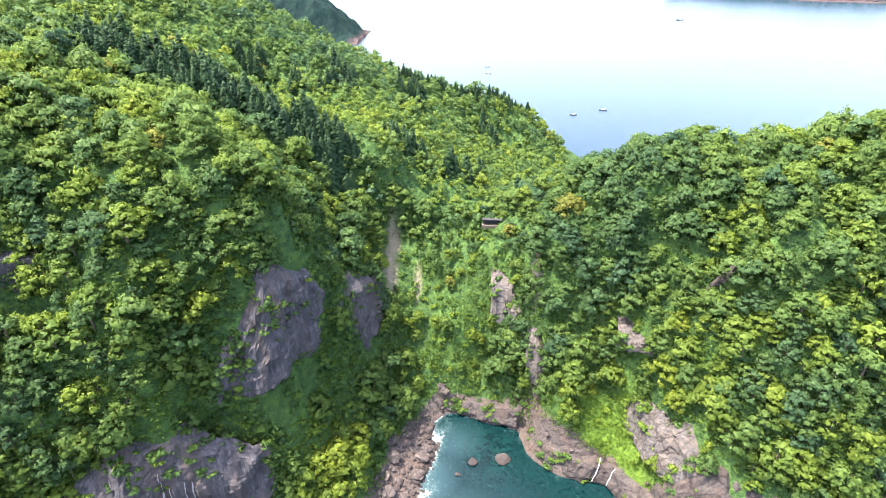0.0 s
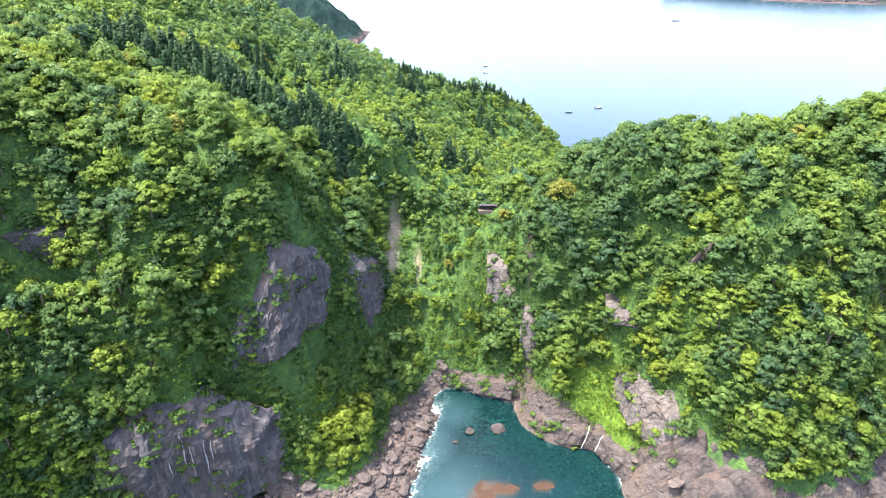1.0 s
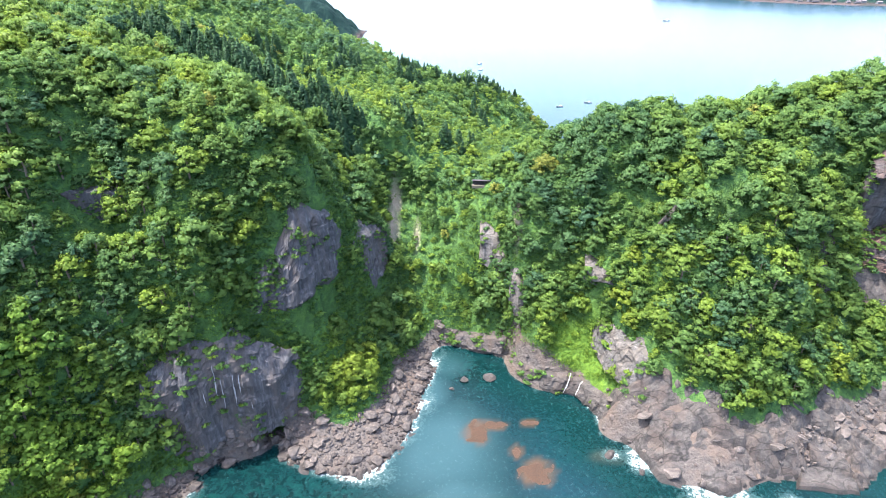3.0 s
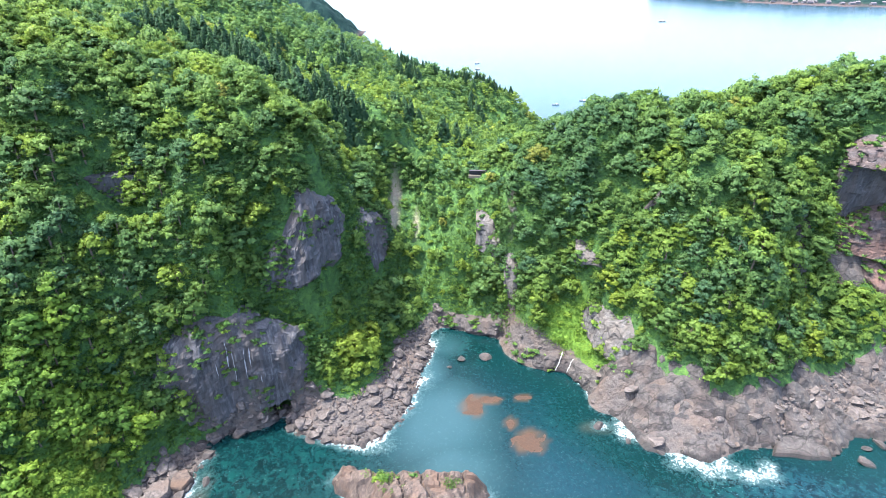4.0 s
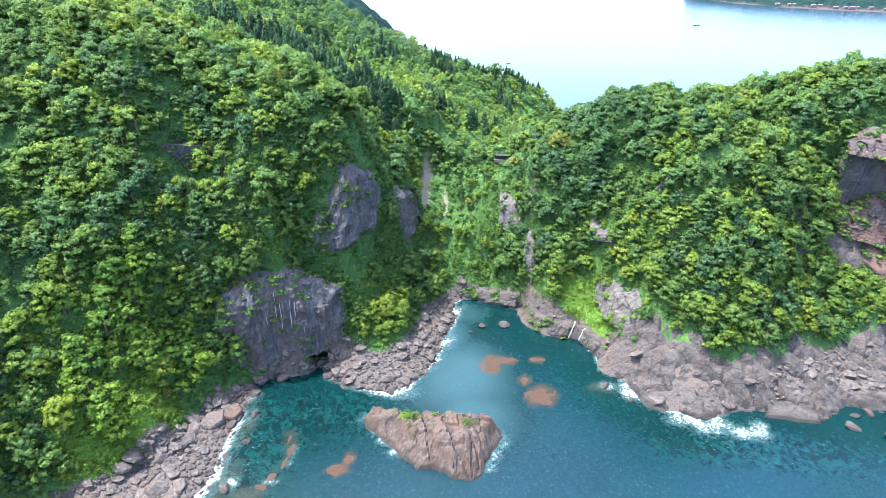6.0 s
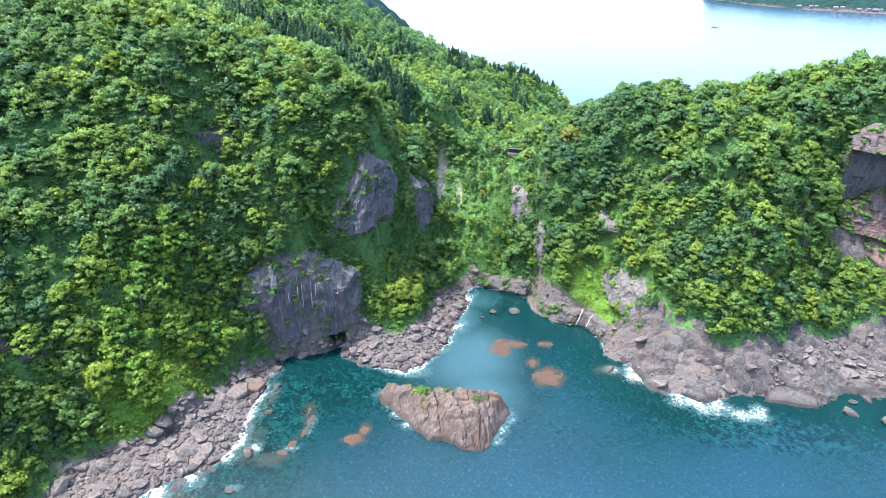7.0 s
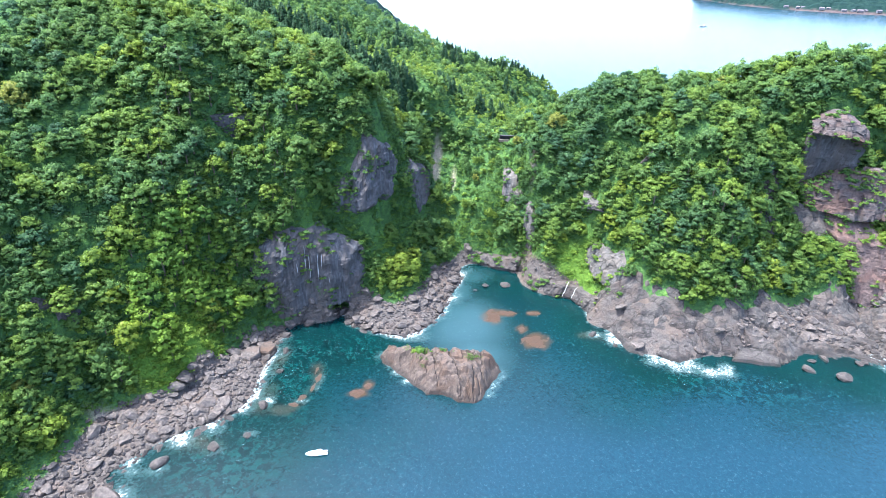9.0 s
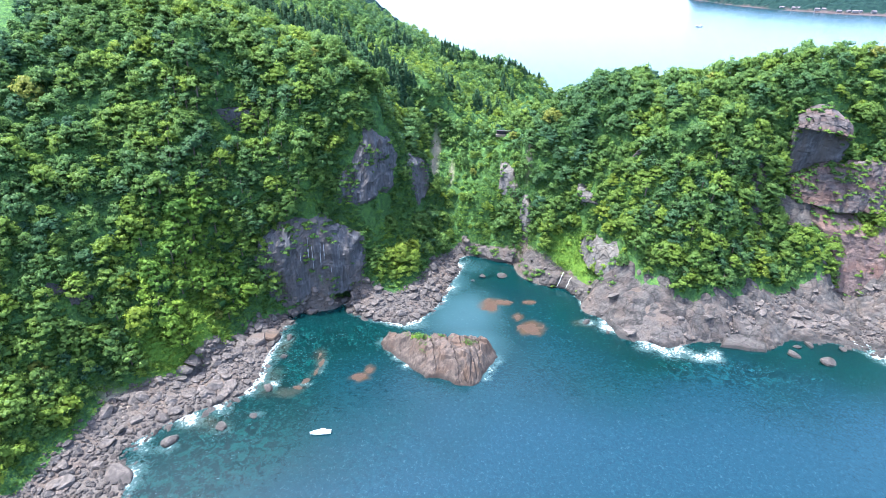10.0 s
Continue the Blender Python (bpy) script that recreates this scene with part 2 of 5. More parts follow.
# ---- land form: shorelines, ledges, cliffs and crests, as lines of x, y, z ----
WEST_SHORE = [(-150, -160), (-128, -90), (-112, -40), (-101, -16), (-107, -6), (-112, 1), (-108, 8), (-102, 15.5), (-95, 21.5), (-87, 26.5), (-81.5, 34), (-80.5, 44), (-81, 57), (-80.5, 66), (-79.5, 75), (-77, 79.5), (-71.5, 85),
              (-66.4, 88.8), (-61, 94), (-57, 89.5), (-52, 86), (-47, 84), (-40, 82), (-32, 81), (-23, 85), (-16, 95), (-12, 110), (-6, 130), (-2, 148), (4, 147), (14, 142), (22, 138)]
EAST_SHORE = [(23.5, 135), (28, 125.5), (37, 120), (48, 117.5), (54, 107), (60, 95), (64, 88), (67, 80), (78, 78), (90, 76), (106, 81), (116, 82), (128, 78),
              (137, 86), (147, 87), (159, 87), (165, 86), (171, 77), (195, 72), (230, 78), (300, 60), (360, 60)]
NORTH_SHORE = [(-360, 660), (-200, 590), (-80, 520), (20, 460), (90, 425), (118, 380), (122, 320), (150, 275), (210, 255), (280, 235), (360, 230)]
# where the green begins behind the stones
GREEN_EDGE = [(-190, -160), (-152, -90), (-138, -45), (-129, -18), (-128, -5), (-127, 8), (-127, 20), (-118, 27.5), (-108, 33), (-103, 42), (-98, 51), (-95, 66),
              (-88, 78), (-74, 90), (-63, 97), (-52, 98), (-35, 97), (-25, 106), (-21, 122), (-17, 134), (-11, 147), (-4, 152), (6, 150), (18, 146),
              (25, 140), (33, 129.5), (41, 124.5), (49, 121.5), (54, 116), (59, 109), (64, 106.5), (72, 104), (79, 98), (90, 91), (97, 89), (105, 92), (114, 94), (122, 97), (135, 102),
              (146, 107), (160, 112), (178, 118), (230, 112), (360, 100)]
WEST_FOOT = [(-130, -19, 5), (-128, 5, 5), (-128, 21, 6), (-118, 28, 5), (-109, 34, 5), (-103, 43, 5.5), (-99, 54, 5), (-112, 14, 2.2), (-101, 26, 2.2), (-92, 36, 2.4), (-89, 47, 2.4), (-96, 67, 5), (-90, 79, 5), (-84, 85, 5), (-75, 89, 4.5), (-64, 97, 4), (-89, 57, 2.2), (-89, 69, 2.2), (-85, 78, 2.0), (-78, 85, 2.0),
             (-58, 95, 4), (-48, 97, 11), (-38, 102, 10), (-28, 107, 9), (-25, 122, 11), (-22, 136, 12), (-15, 150, 9), (-16, 112, 2), (-28, 92, 3), (-46, 89, 3)]
WEST_SLOPE = [(-138, 24, 32), (-118, 38, 20), (-103, 45, 20), (-111, 55, 24), (-117, 65, 45), (-99, 71, 20), (-138, 46, 45), (-118, 77, 62), (-104, 76, 26), (-95, 80, 24), (-86, 88, 22),
              (-152, 60, 70), (-112, 83, 68), (-104, 88, 64), (-119, 90, 81), (-166, 90, 97), (-160, 20, 50), (-165, -30, 48), (-190, 40, 95), (-200, -60, 85), (-170, -100, 50)]
WEST_CLIFF = [(-92, 92, 60), (-89, 87, 36), (-81, 89, 34), (-78, 96, 66), (-70, 93, 47), (-66, 93, 38), (-70, 97, 62), (-60, 97, 26), (-54, 101, 26), (-50, 108, 38), (-57, 106, 48), (-62, 112, 72), (-53, 115, 70),
              (-49, 119, 74), (-46, 120, 46), (-40, 128, 40), (-42, 131, 68), (-40, 138, 63), (-40, 115, 26), (-36, 144, 60), (-32, 146, 36), (-31, 134, 28), (-31, 153, 38), (-33, 158, 52), (-27, 140, 18), (-29, 124, 20)]
WEST_TOP = [(-110, 104, 92), (-102, 104, 80), (-90, 108, 86), (-68, 112, 84), (-87, 118, 98), (-64, 122, 95), (-79, 125, 104), (-118, 116, 120), (-46, 129, 81), (-54, 150, 89), (-40, 150, 62), (-91, 135, 106), (-141, 95, 91),
            (-153, 110, 112), (-102, 174, 105), (-132, 170, 120), (-124, 195, 114), (-62, 180, 90), (-185, 110, 118), (-230, 110, 130), (-200, 180, 140), (-330, 100, 150), (-280, 250, 165), (-240, 0, 118)]
NORTH_HILL = [(-132, 252, 115), (-95, 230, 105), (-117, 258, 110), (-84, 251, 82), (-74, 256, 92), (-61, 290, 94), (-45, 222, 85), (-28, 203, 77), (-10, 228, 66), (0, 300, 62), (15, 260, 50), (30, 318, 42), (45, 290, 42), (63, 355, 36), (79, 395, 20), (70, 330, 30), (-160, 300, 138), (-120, 380, 96), (-60, 400, 62), (-200, 420, 118), (-330, 420, 130), (-20, 430, 26)]
NORTH_CREST = [(-103, 330, 120), (-79, 330, 103.5), (-54, 330, 91.5), (-35, 330, 83), (-9, 335, 74), (21, 345, 67), (43, 350, 56.5), (56, 352, 46)]
VALLEY = [(14.5, 188, 57), (-24, 196, 48), (-24, 184, 44), (-26, 176, 38), (11, 190, 53), (-8, 194, 51), (10, 174, 44), (-3, 173, 31), (17, 166, 40), (-4, 163, 25), (13, 161, 17), (-13, 163, 19), (-15, 153, 12), (0, 155, 14),
          (14, 150, 9), (30, 210, 56), (40, 230, 52), (-38, 186, 62), (26, 153, 40), (29, 146, 27), (23, 147, 8), (-36, 170, 58)]
EAST_SLOPE = [(27, 134, 9), (38, 134, 24), (42, 128, 15), (56, 135, 43), (52, 137, 28), (45, 149, 42), (59, 147, 60), (61, 120, 17), (55, 130, 20), (51, 119, 9), (61, 103, 14), (57, 101, 7), (68, 94, 9), (78, 97, 17),
              (84, 83, 8), (94, 90, 13), (100, 92, 16), (107, 83, 8), (121, 92, 11), (132, 91, 7), (149, 100, 5), (115, 98, 20), (82, 103, 29), (71, 123, 50), (95, 106, 50), (105, 114, 58), (76, 129, 68)]
EAST_TOP = [(82, 132, 79), (110, 138, 80), (133, 135, 71), (91, 163, 90.5), (129, 151, 92), (150, 156, 99), (57, 154, 82), (42, 175, 71), (27, 164, 60), (75, 142, 73), (46, 183, 77.5), (64, 178, 88), (76, 178, 90), (105, 180, 88), (119, 178, 92), (133, 176, 96), (162, 166, 105.5), (186, 164, 105), (230, 158, 105), (300, 150, 95),
            (110, 205, 74), (60, 200, 66), (90, 230, 45), (160, 200, 76), (240, 200, 60), (172, 180, 97)]
EAST_CLIFF = [(158, 145, 84), (150, 143, 68), (147, 135, 50), (165, 136, 48), (139, 120, 25), (156, 112, 15), (164, 118, 28), (172, 116, 6), (180, 122, 14), (185, 142, 62), (190, 132, 40), (230, 130, 40), (300, 120, 40), (146, 122, 28), (185, 152, 92), (160, 151, 97)]
SEA_BED = [(0, 110, -4), (10, 80, -6), (40, 95, -7), (-40, 60, -5), (-62, 60, -4), (-72, 50, -3), (-72, 75, -3), (-64, 84, -2.5), (-60, 25, -6), (0, 15, -12), (60, 45, -10), (120, 45, -10), (-85, -45, -8), (180, 40, -10), (0, -100, -20), (-100, -150, -12), (200, -100, -20),
           (330, 0, -20), (-350, 760, -20), (0, 540, -15), (160, 420, -15), (200, 310, -12), (330, 320, -15), (100, 480, -15), (-96, -4, -3.5), (-88, 12, -3)]


def inner(line, shift, z):
    return [(x + shift[0], y + shift[1], z) for x, y in line]


KNOWN = np.array(inner(WEST_SHORE, (0, 0), 0) + inner(EAST_SHORE, (0, 0), 0) + inner(NORTH_SHORE, (0, 0), 0) + WEST_FOOT + WEST_SLOPE + WEST_CLIFF
                 + WEST_TOP + NORTH_HILL + NORTH_CREST + VALLEY + EAST_SLOPE + EAST_TOP + EAST_CLIFF + SEA_BED, float)


def kernel(ax, ay, bx, by):
    return np.sqrt((ax[:, None] - bx) ** 2 + (ay[:, None] - by) ** 2 + 9.0)


def lattice(i, j, seed):
    v = np.sin(i * 127.1 + j * 311.7 + seed * 74.7) * 43758.5453
    return v - np.floor(v)


def value_noise(x, y, seed):
    i, j = np.floor(x), np.floor(y)
    u, v = x - i, y - j
    u, v = u * u * (3 - 2 * u), v * v * (3 - 2 * v)
    a = lattice(i, j, seed) * (1 - u) + lattice(i + 1, j, seed) * u
    b = lattice(i, j + 1, seed) * (1 - u) + lattice(i + 1, j + 1, seed) * u
    return a * (1 - v) + b * v


def fbm(x, y, size, octaves=4, seed=0):
    """Layered noise about 0, in -1 to 1; size: metres of its broadest waves."""
    total, amp, x, y = 0.0, 0.5, np.asarray(x, float) / size, np.asarray(y, float) / size
    for k in range(octaves):
        total = total + amp * (2 * value_noise(x, y, seed + k) - 1)
        x, y, amp = x * 2.03 + 7.1, y * 2.03 - 3.3, amp * 0.5
    return total


WEIGHT = np.linalg.solve(kernel(KNOWN[:, 0], KNOWN[:, 1], KNOWN[:, 0], KNOWN[:, 1]) - 0.4 * np.eye(len(KNOWN)), KNOWN[:, 2] - 20.0)


def land_height(x, y):
    shape = np.shape(x)
    x, y = np.ravel(x).astype(float), np.ravel(y).astype(float)
    z = np.empty(len(x))
    for k in range(0, len(x), 20000):
        s = slice(k, k + 20000)
        z[s] = kernel(x[s], y[s], KNOWN[:, 0], KNOWN[:, 1]) @ WEIGHT + 20.0
    lift = np.clip(z / 12, 0.15, 1)
    z = z + lift * (2.2 * fbm(x, y, 26, 3, 5) + 1.1 * fbm(x, y, 6, 3, 9))
    return z.reshape(shape)


def side_distance(x, y, line):
    """Distance from a line, positive to its left (inland)."""
    best, sign = np.full(x.shape, 1e9), np.ones(x.shape)
    for (ax, ay), (bx, by) in zip(line[:-1], line[1:]):
        dx, dy = bx - ax, by - ay
        t = np.clip(((x - ax) * dx + (y - ay) * dy) / (dx * dx + dy * dy), 0, 1)
        d = np.hypot(x - ax - t * dx, y - ay - t * dy)
        near = d < best - 1e-9
        cross = dx * (y - ay) - dy * (x - ax)
        sign = np.where(near, np.where(cross > 0, 1.0, -1.0), sign)
        best = np.minimum(best, d)
    return best * sign


STEP, X0, Y0, NX, NY = 2.2, -340.0, -160.0, 306, 382
gx, gy = np.meshgrid(X0 + STEP * np.arange(NX), Y0 + STEP * np.arange(NY))
gz = land_height(gx, gy)


def sample(x, y, field):
    u, v = np.clip((np.asarray(x) - X0) / STEP, 0, NX - 1.001), np.clip((np.asarray(y) - Y0) / STEP, 0, NY - 1.001)
    i, j = u.astype(int), v.astype(int)
    u, v = u - i, v - j
    return (field[j, i] * (1 - u) + field[j, i + 1] * u) * (1 - v) + (field[j + 1, i] * (1 - u) + field[j + 1, i + 1] * u) * v


inland = side_distance(gx, gy, GREEN_EDGE)
north = side_distance(gx, gy, NORTH_SHORE[::-1])
slope_y, slope_x = np.gradient(gz, STEP)
steep = np.hypot(slope_x, slope_y)


def blob(x, y, spots):
    """1 inside the named round patches, falling to 0 at their rims."""
    out = np.zeros(np.shape(x))
    for px, py, rx, ry in spots:
        out = np.maximum(out, np.clip(1.6 - 1.2 * np.hypot((x - px) / rx, (y - py) / ry), 0, 1))
    return out


# bare rock among the green: centre and half widths
BARE = [(28, 148, 3, 5), (18, 165, 2.5, 4), (56, 134, 5, 2.5), (61, 122, 4, 7), (66, 112, 4, 5), (-101, 103, 11, 4), (77, 135.5, 5, 3), (130, 127, 2.5, 6), (125, 99, 2.5, 4), (-139, 31, 4, 2.5), (-51, 111, 8, 6), (-44.5, 124, 4.5, 13), (-31, 150, 4, 9), (-76, 89, 13, 3), (-60, 96, 8, 3),
        (154, 138, 8, 6), (170, 129, 8, 5), (180, 119, 9, 9), (215, 126, 25, 10), (8, 158.5, 14, 1.5), (100, 88, 8, 2)]
SOIL = [(-24.5, 191, 2.3, 7), (-25, 180, 2.3, 8), (-14, 180, 0.6, 6), (27, 160, 1.2, 5), (-124, 20, 5, 2.5)]
SLABS = [(61, 121, 3, 6), (66, 112, 4, 4), (57, 133, 4, 2)]
CLEARING = [(-24.5, 184, 4.5, 17), (-14, 178, 2, 8), (14, 182, 6, 6)]
# hollows in the slopes: centre, half widths, depth
HOLLOWS = [(-101, 105.5, 11, 5, 9.0), (77, 137, 6, 4, 9.0), (-127, 121, 8, 5, 5.0), (131, 129, 4, 9, 8.0), (125, 100, 3, 4, 5.0), (96, 121, 4, 3, 4.0), (6, 159.5, 11, 2.2, 4.5)]
MEADOW = [(48, 127, 10, 9), (53, 118, 6, 11), (57, 109, 3, 5), (2, 168, 8, 4), (-14, 184, 5, 7), (-103, 51, 7, 9), (-112, 37, 9, 5), (-33, 128, 6, 9)]
GRASS = [(48, 127, 9, 7), (53, 118, 5, 10), (44, 132, 5, 4), (57, 109, 3, 5), (-104, 51, 8, 10), (-112, 37, 10, 6)]
bare = blob(gx, gy, BARE)
shore_rock = np.clip(0.5 - inland * 0.28 + 0.9 * fbm(gx, gy, 12, 3, 3), 0, 1) * np.clip((22 - gz) / 8, 0, 1)
rock_mask = np.clip(np.maximum(np.maximum(shore_rock, 0.2 * bare), 0.1 * blob(gx, gy, SLABS)), 0, 1)
rock_mask = np.where(((np.hypot((gx + 61) / 9, (gy - 98) / 10) < 1) & (gz < 14)) | (np.hypot((gx - 24.8) / 4, (gy - 140.5) / 5) < 1), 1.0, rock_mask)
rock_mask = np.where(gy > 200, np.clip(1.0 - sample(gx, gy, gz) / 5, 0, 1), rock_mask)


def mesh_from(name, verts, tris, mat, smooth=False, normals=None):
    """A mesh from arrays of points and triangles or quads."""
    me = bpy.data.meshes.new(name)
    verts, tris = np.asarray(verts, np.float32), np.asarray(tris, np.int32)
    k = tris.shape[1]
    me.vertices.add(len(verts))
    me.vertices.foreach_set("co", verts.ravel())
    me.loops.add(tris.size)
    me.loops.foreach_set("vertex_index", tris.ravel())
    me.polygons.add(len(tris))
    me.polygons.foreach_set("loop_start", np.arange(0, tris.size, k, dtype=np.int32))
    me.polygons.foreach_set("use_smooth", np.full(len(tris), smooth, bool))
    me.materials.append(mat)
    me.update(calc_edges=True)
    if normals is not None:
        me.polygons.foreach_set("use_smooth", np.ones(len(tris), bool))
        me.normals_split_custom_set_from_vertices(np.asarray(normals, np.float32))
    return me


def add_field(me, name, values):
    at = me.attributes.new(name, "FLOAT", "POINT")
    at.data.foreach_set("value", np.asarray(values, np.float32).ravel())


def grid_faces(nx, ny):
    i, j = np.meshgrid(np.arange(nx - 1), np.arange(ny - 1))
    a = (j * nx + i).ravel()
    return np.stack([a, a + 1, a + nx + 1, a + nx], 1)


# a shelf cut into the slope under the eastern cliff
shelf = np.clip((gx - 141) / 6, 0, 1) * np.clip((184 - gx) / 8, 0, 1) * np.clip((147 - gy) / 2, 0, 1) * (gy > 124)
gz = gz * (1 - shelf) + np.minimum(gz, 34 + 0.3 * (gy - 126)) * shelf
gz = np.where(np.hypot((gx - 24.8) / 2.6, (gy - 140) / 3.6) < 1, np.minimum(gz, 0.5), gz)
gz = np.where(np.hypot((gx + 61) / 6.5, (gy - 98) / 6) < 1, np.minimum(gz, 0.8), gz)
for hx, hy, ha, hb, hd in HOLLOWS:
    gz = gz - hd * np.exp(-((gx - hx) / ha) ** 2 - ((gy - hy) / hb) ** 2)
me = mesh_from("ground", np.stack([gx, gy, gz], -1).reshape(-1, 3), grid_faces(NX, NY), ground_mat, True)
add_field(me, "rock", rock_mask)
add_field(me, "soil", blob(gx, gy, SOIL))
add_field(me, "grass", np.clip(1.3 * blob(gx, gy, GRASS) + 0.3 * fbm(gx, gy, 8, 3, 44), 0, 1))
tagged(new("ground", me), "steep green headlands with bare rock and stony shore", "hillside", kind="structure")

# ---- the sea: a fine sheet in the cove, wide sheets out to the far shores ----
SX, SY, SN, SM = -170.0, -140.0, 216, 166
sx, sy = np.meshgrid(SX + 1.8 * np.arange(SN), SY + 1.8 * np.arange(SM))
depth = -sample(sx, sy, gz)
SURF = [(80, 74, 9, 4), (88, 71, 10, 5), (97, 69, 9, 4), (104, 72, 4, 6), (62, 88, 4, 6), (54, 90, 3.5, 2.5), (-36.5, 66, 2, 4), (-31, 61.5, 3, 2), (-27.5, 57, 3, 2.5), (-23, 52.5, 3, 2), (8.5, 49, 2, 3), (10.5, 54, 2, 3.5), (13.5, 60, 2.5, 4), (175, 74, 8, 5)]
WASH = [(-97, 16, 8, 4), (-86, 22, 5, 4), (-79, 36, 4, 7), (-78.5, 50, 3, 8), (-107, 4, 6, 5), (-102, -12, 5, 6), (-12, 108, 3, 10), (-9, 122, 3, 8), (-6, 135, 3, 6), (-25, 83.5, 7, 2), (-14, 104, 5, 9), (-10, 116, 5, 9), (-74, 21, 3, 2), (-83, 13, 4, 3), (-90, 26, 2.5, 4), (-98, 4, 4, 3), (-76, 66, 3, 3), (-5, 140, 5, 6), (-26, 81, 8, 4), (-104, -8, 6, 6), (-57, 49, 1.6, 5), (-61, 38, 3, 1.5), (-73.4, 54.3, 3, 2.2), (-73.4, 37, 3, 3), (-78, 66, 5, 5), (-82, 60, 4, 6), (-84, 50, 4, 7), (-87, 38, 2, 4), (-80, 74, 4, 4), (-66, 24, 2, 2)]
CHOP = [(-72, 55, 16, 34), (-80, 10, 20, 26), (-52, 72, 20, 12), (100, 62, 40, 9), (-90, -30, 20, 30), (10, 132, 10, 8)]
STREAK = [(-61, 58), (-57.8, 50), (-59, 43.5), (-62.5, 35), (-68, 32)]
SHOALS = [(-67, 33, 5, 2.5), (-77, 60, 3, 9), (53, 89, 6, 3), (-75, 38, 4, 8), (-90, 15, 10, 4)]
WEED = [(9.5, 100, 3.4, 4.6), (15.5, 102.5, 4.2, 2.0), (22.5, 91, 1.6, 2.6), (28.5, 82.5, 5.0, 4.0), (28.5, 104, 2.5, 1.1), (-41, 44, 2.8, 1.9), (-38, 49, 1.4, 2.0)]
PALE = [(-2, 92, 18, 20), (3, 70, 14, 14), (-8, 120, 8, 12), (-2, 136, 10, 8)]
churn = 0.5 + 1.1 * fbm(sx, sy, 9, 3, 31) + 0.5 * fbm(sx, sy, 40, 2, 33)
foam = np.clip(1.0 - np.abs(depth) / 1.0, 0, 1) * churn + 0.85 * blob(sx, sy, SURF) * (0.75 + 0.9 * fbm(sx, sy, 7, 3, 35)) + 0.6 * blob(sx, sy, WASH) * (0.7 + 1.1 * fbm(sx, sy, 6, 3, 37))
verts = np.stack([sx, sy, 0 * sx], -1).reshape(-1, 3)
faces = grid_faces(SN, SM)
x1, y1 = SX + 1.8 * (SN - 1), SY + 1.8 * (SM - 1)
k = len(verts)
FAR = 4800.0
ring = [(SX, SY), (x1, SY), (x1, y1), (SX, y1), (-FAR, -FAR), (FAR, -FAR), (FAR, FAR), (-FAR, FAR)]
verts = np.vstack([verts, [(x, y, 0.0) for x, y in ring]])
faces = np.vstack([faces, [(k, k + 4, k + 5, k + 1), (k + 1, k + 5, k + 6, k + 2), (k + 2, k + 6, k + 7, k + 3), (k + 3, k + 7, k + 4, k)]])
me = mesh_from("water", verts, faces, sea_mat, True)
add_field(me, "foam", np.append(np.clip(0.85 * foam, 0, 0.62), np.zeros(8)))
add_field(me, "chop", np.append(np.clip(blob(sx, sy, CHOP) + 0.5 * fbm(sx, sy, 15, 3, 51), 0, 1), np.zeros(8)))
shoals = 1 - np.clip(np.abs(side_distance(sx, sy, STREAK)) / 2.4 + 1.2 * fbm(sx, sy, 5, 3, 52), 0, 1)
add_field(me, "shoal", np.append(np.clip(0.5 * np.maximum(shoals, blob(sx, sy, SHOALS) * (0.8 + 1.2 * fbm(sx, sy, 6, 3, 53))), 0, 0.8), np.zeros(8)))
ring = np.full(sx.shape, 9.0)
for rx, ry, ra, rb in WEED:
    ring = np.minimum(ring, np.hypot((sx - rx) / ra, (sy - ry) / rb))
add_field(me, "weed", np.append(np.clip(1.75 - 1.2 * ring + 0.8 * fbm(sx, sy, 4, 3, 55), 0, 0.85), np.zeros(8)))
add_field(me, "offing", np.append(np.clip((depth - 6.0 + 4 * fbm(sx, sy, 40, 3, 14)) / 7, 0, 1), np.ones(8)))
add_field(me, "pale", np.append(np.clip(blob(sx, sy, PALE) * (0.75 + 0.5 * fbm(sx, sy, 20, 3, 12)), 0, 1), np.zeros(8)))
tagged(new("water", me), "blue-green sea with white surf along the rocks", "sea", kind="structure")


# ---- plants ----
def ball(rings=1):
    bm = bmesh.new()
    bmesh.ops.create_icosphere(bm, subdivisions=rings, radius=1.0)
    v = np.array([p.co[:] for p in bm.verts])
    f = np.array([[p.index for p in q.verts] for q in bm.faces])
    bm.free()
    return v, f


CORE_V = np.array([(1, 0, -0.3), (-1, 0, -0.3), (0, 1, -0.3), (0, -1, -0.3), (0, 0, 1)], float)
CORE_F = np.array([(0, 2, 4), (2, 1, 4), (1, 3, 4), (3, 0, 4)])


def unit(v):
    return v / (np.linalg.norm(v, axis=-1, keepdims=True) + 1e-9)


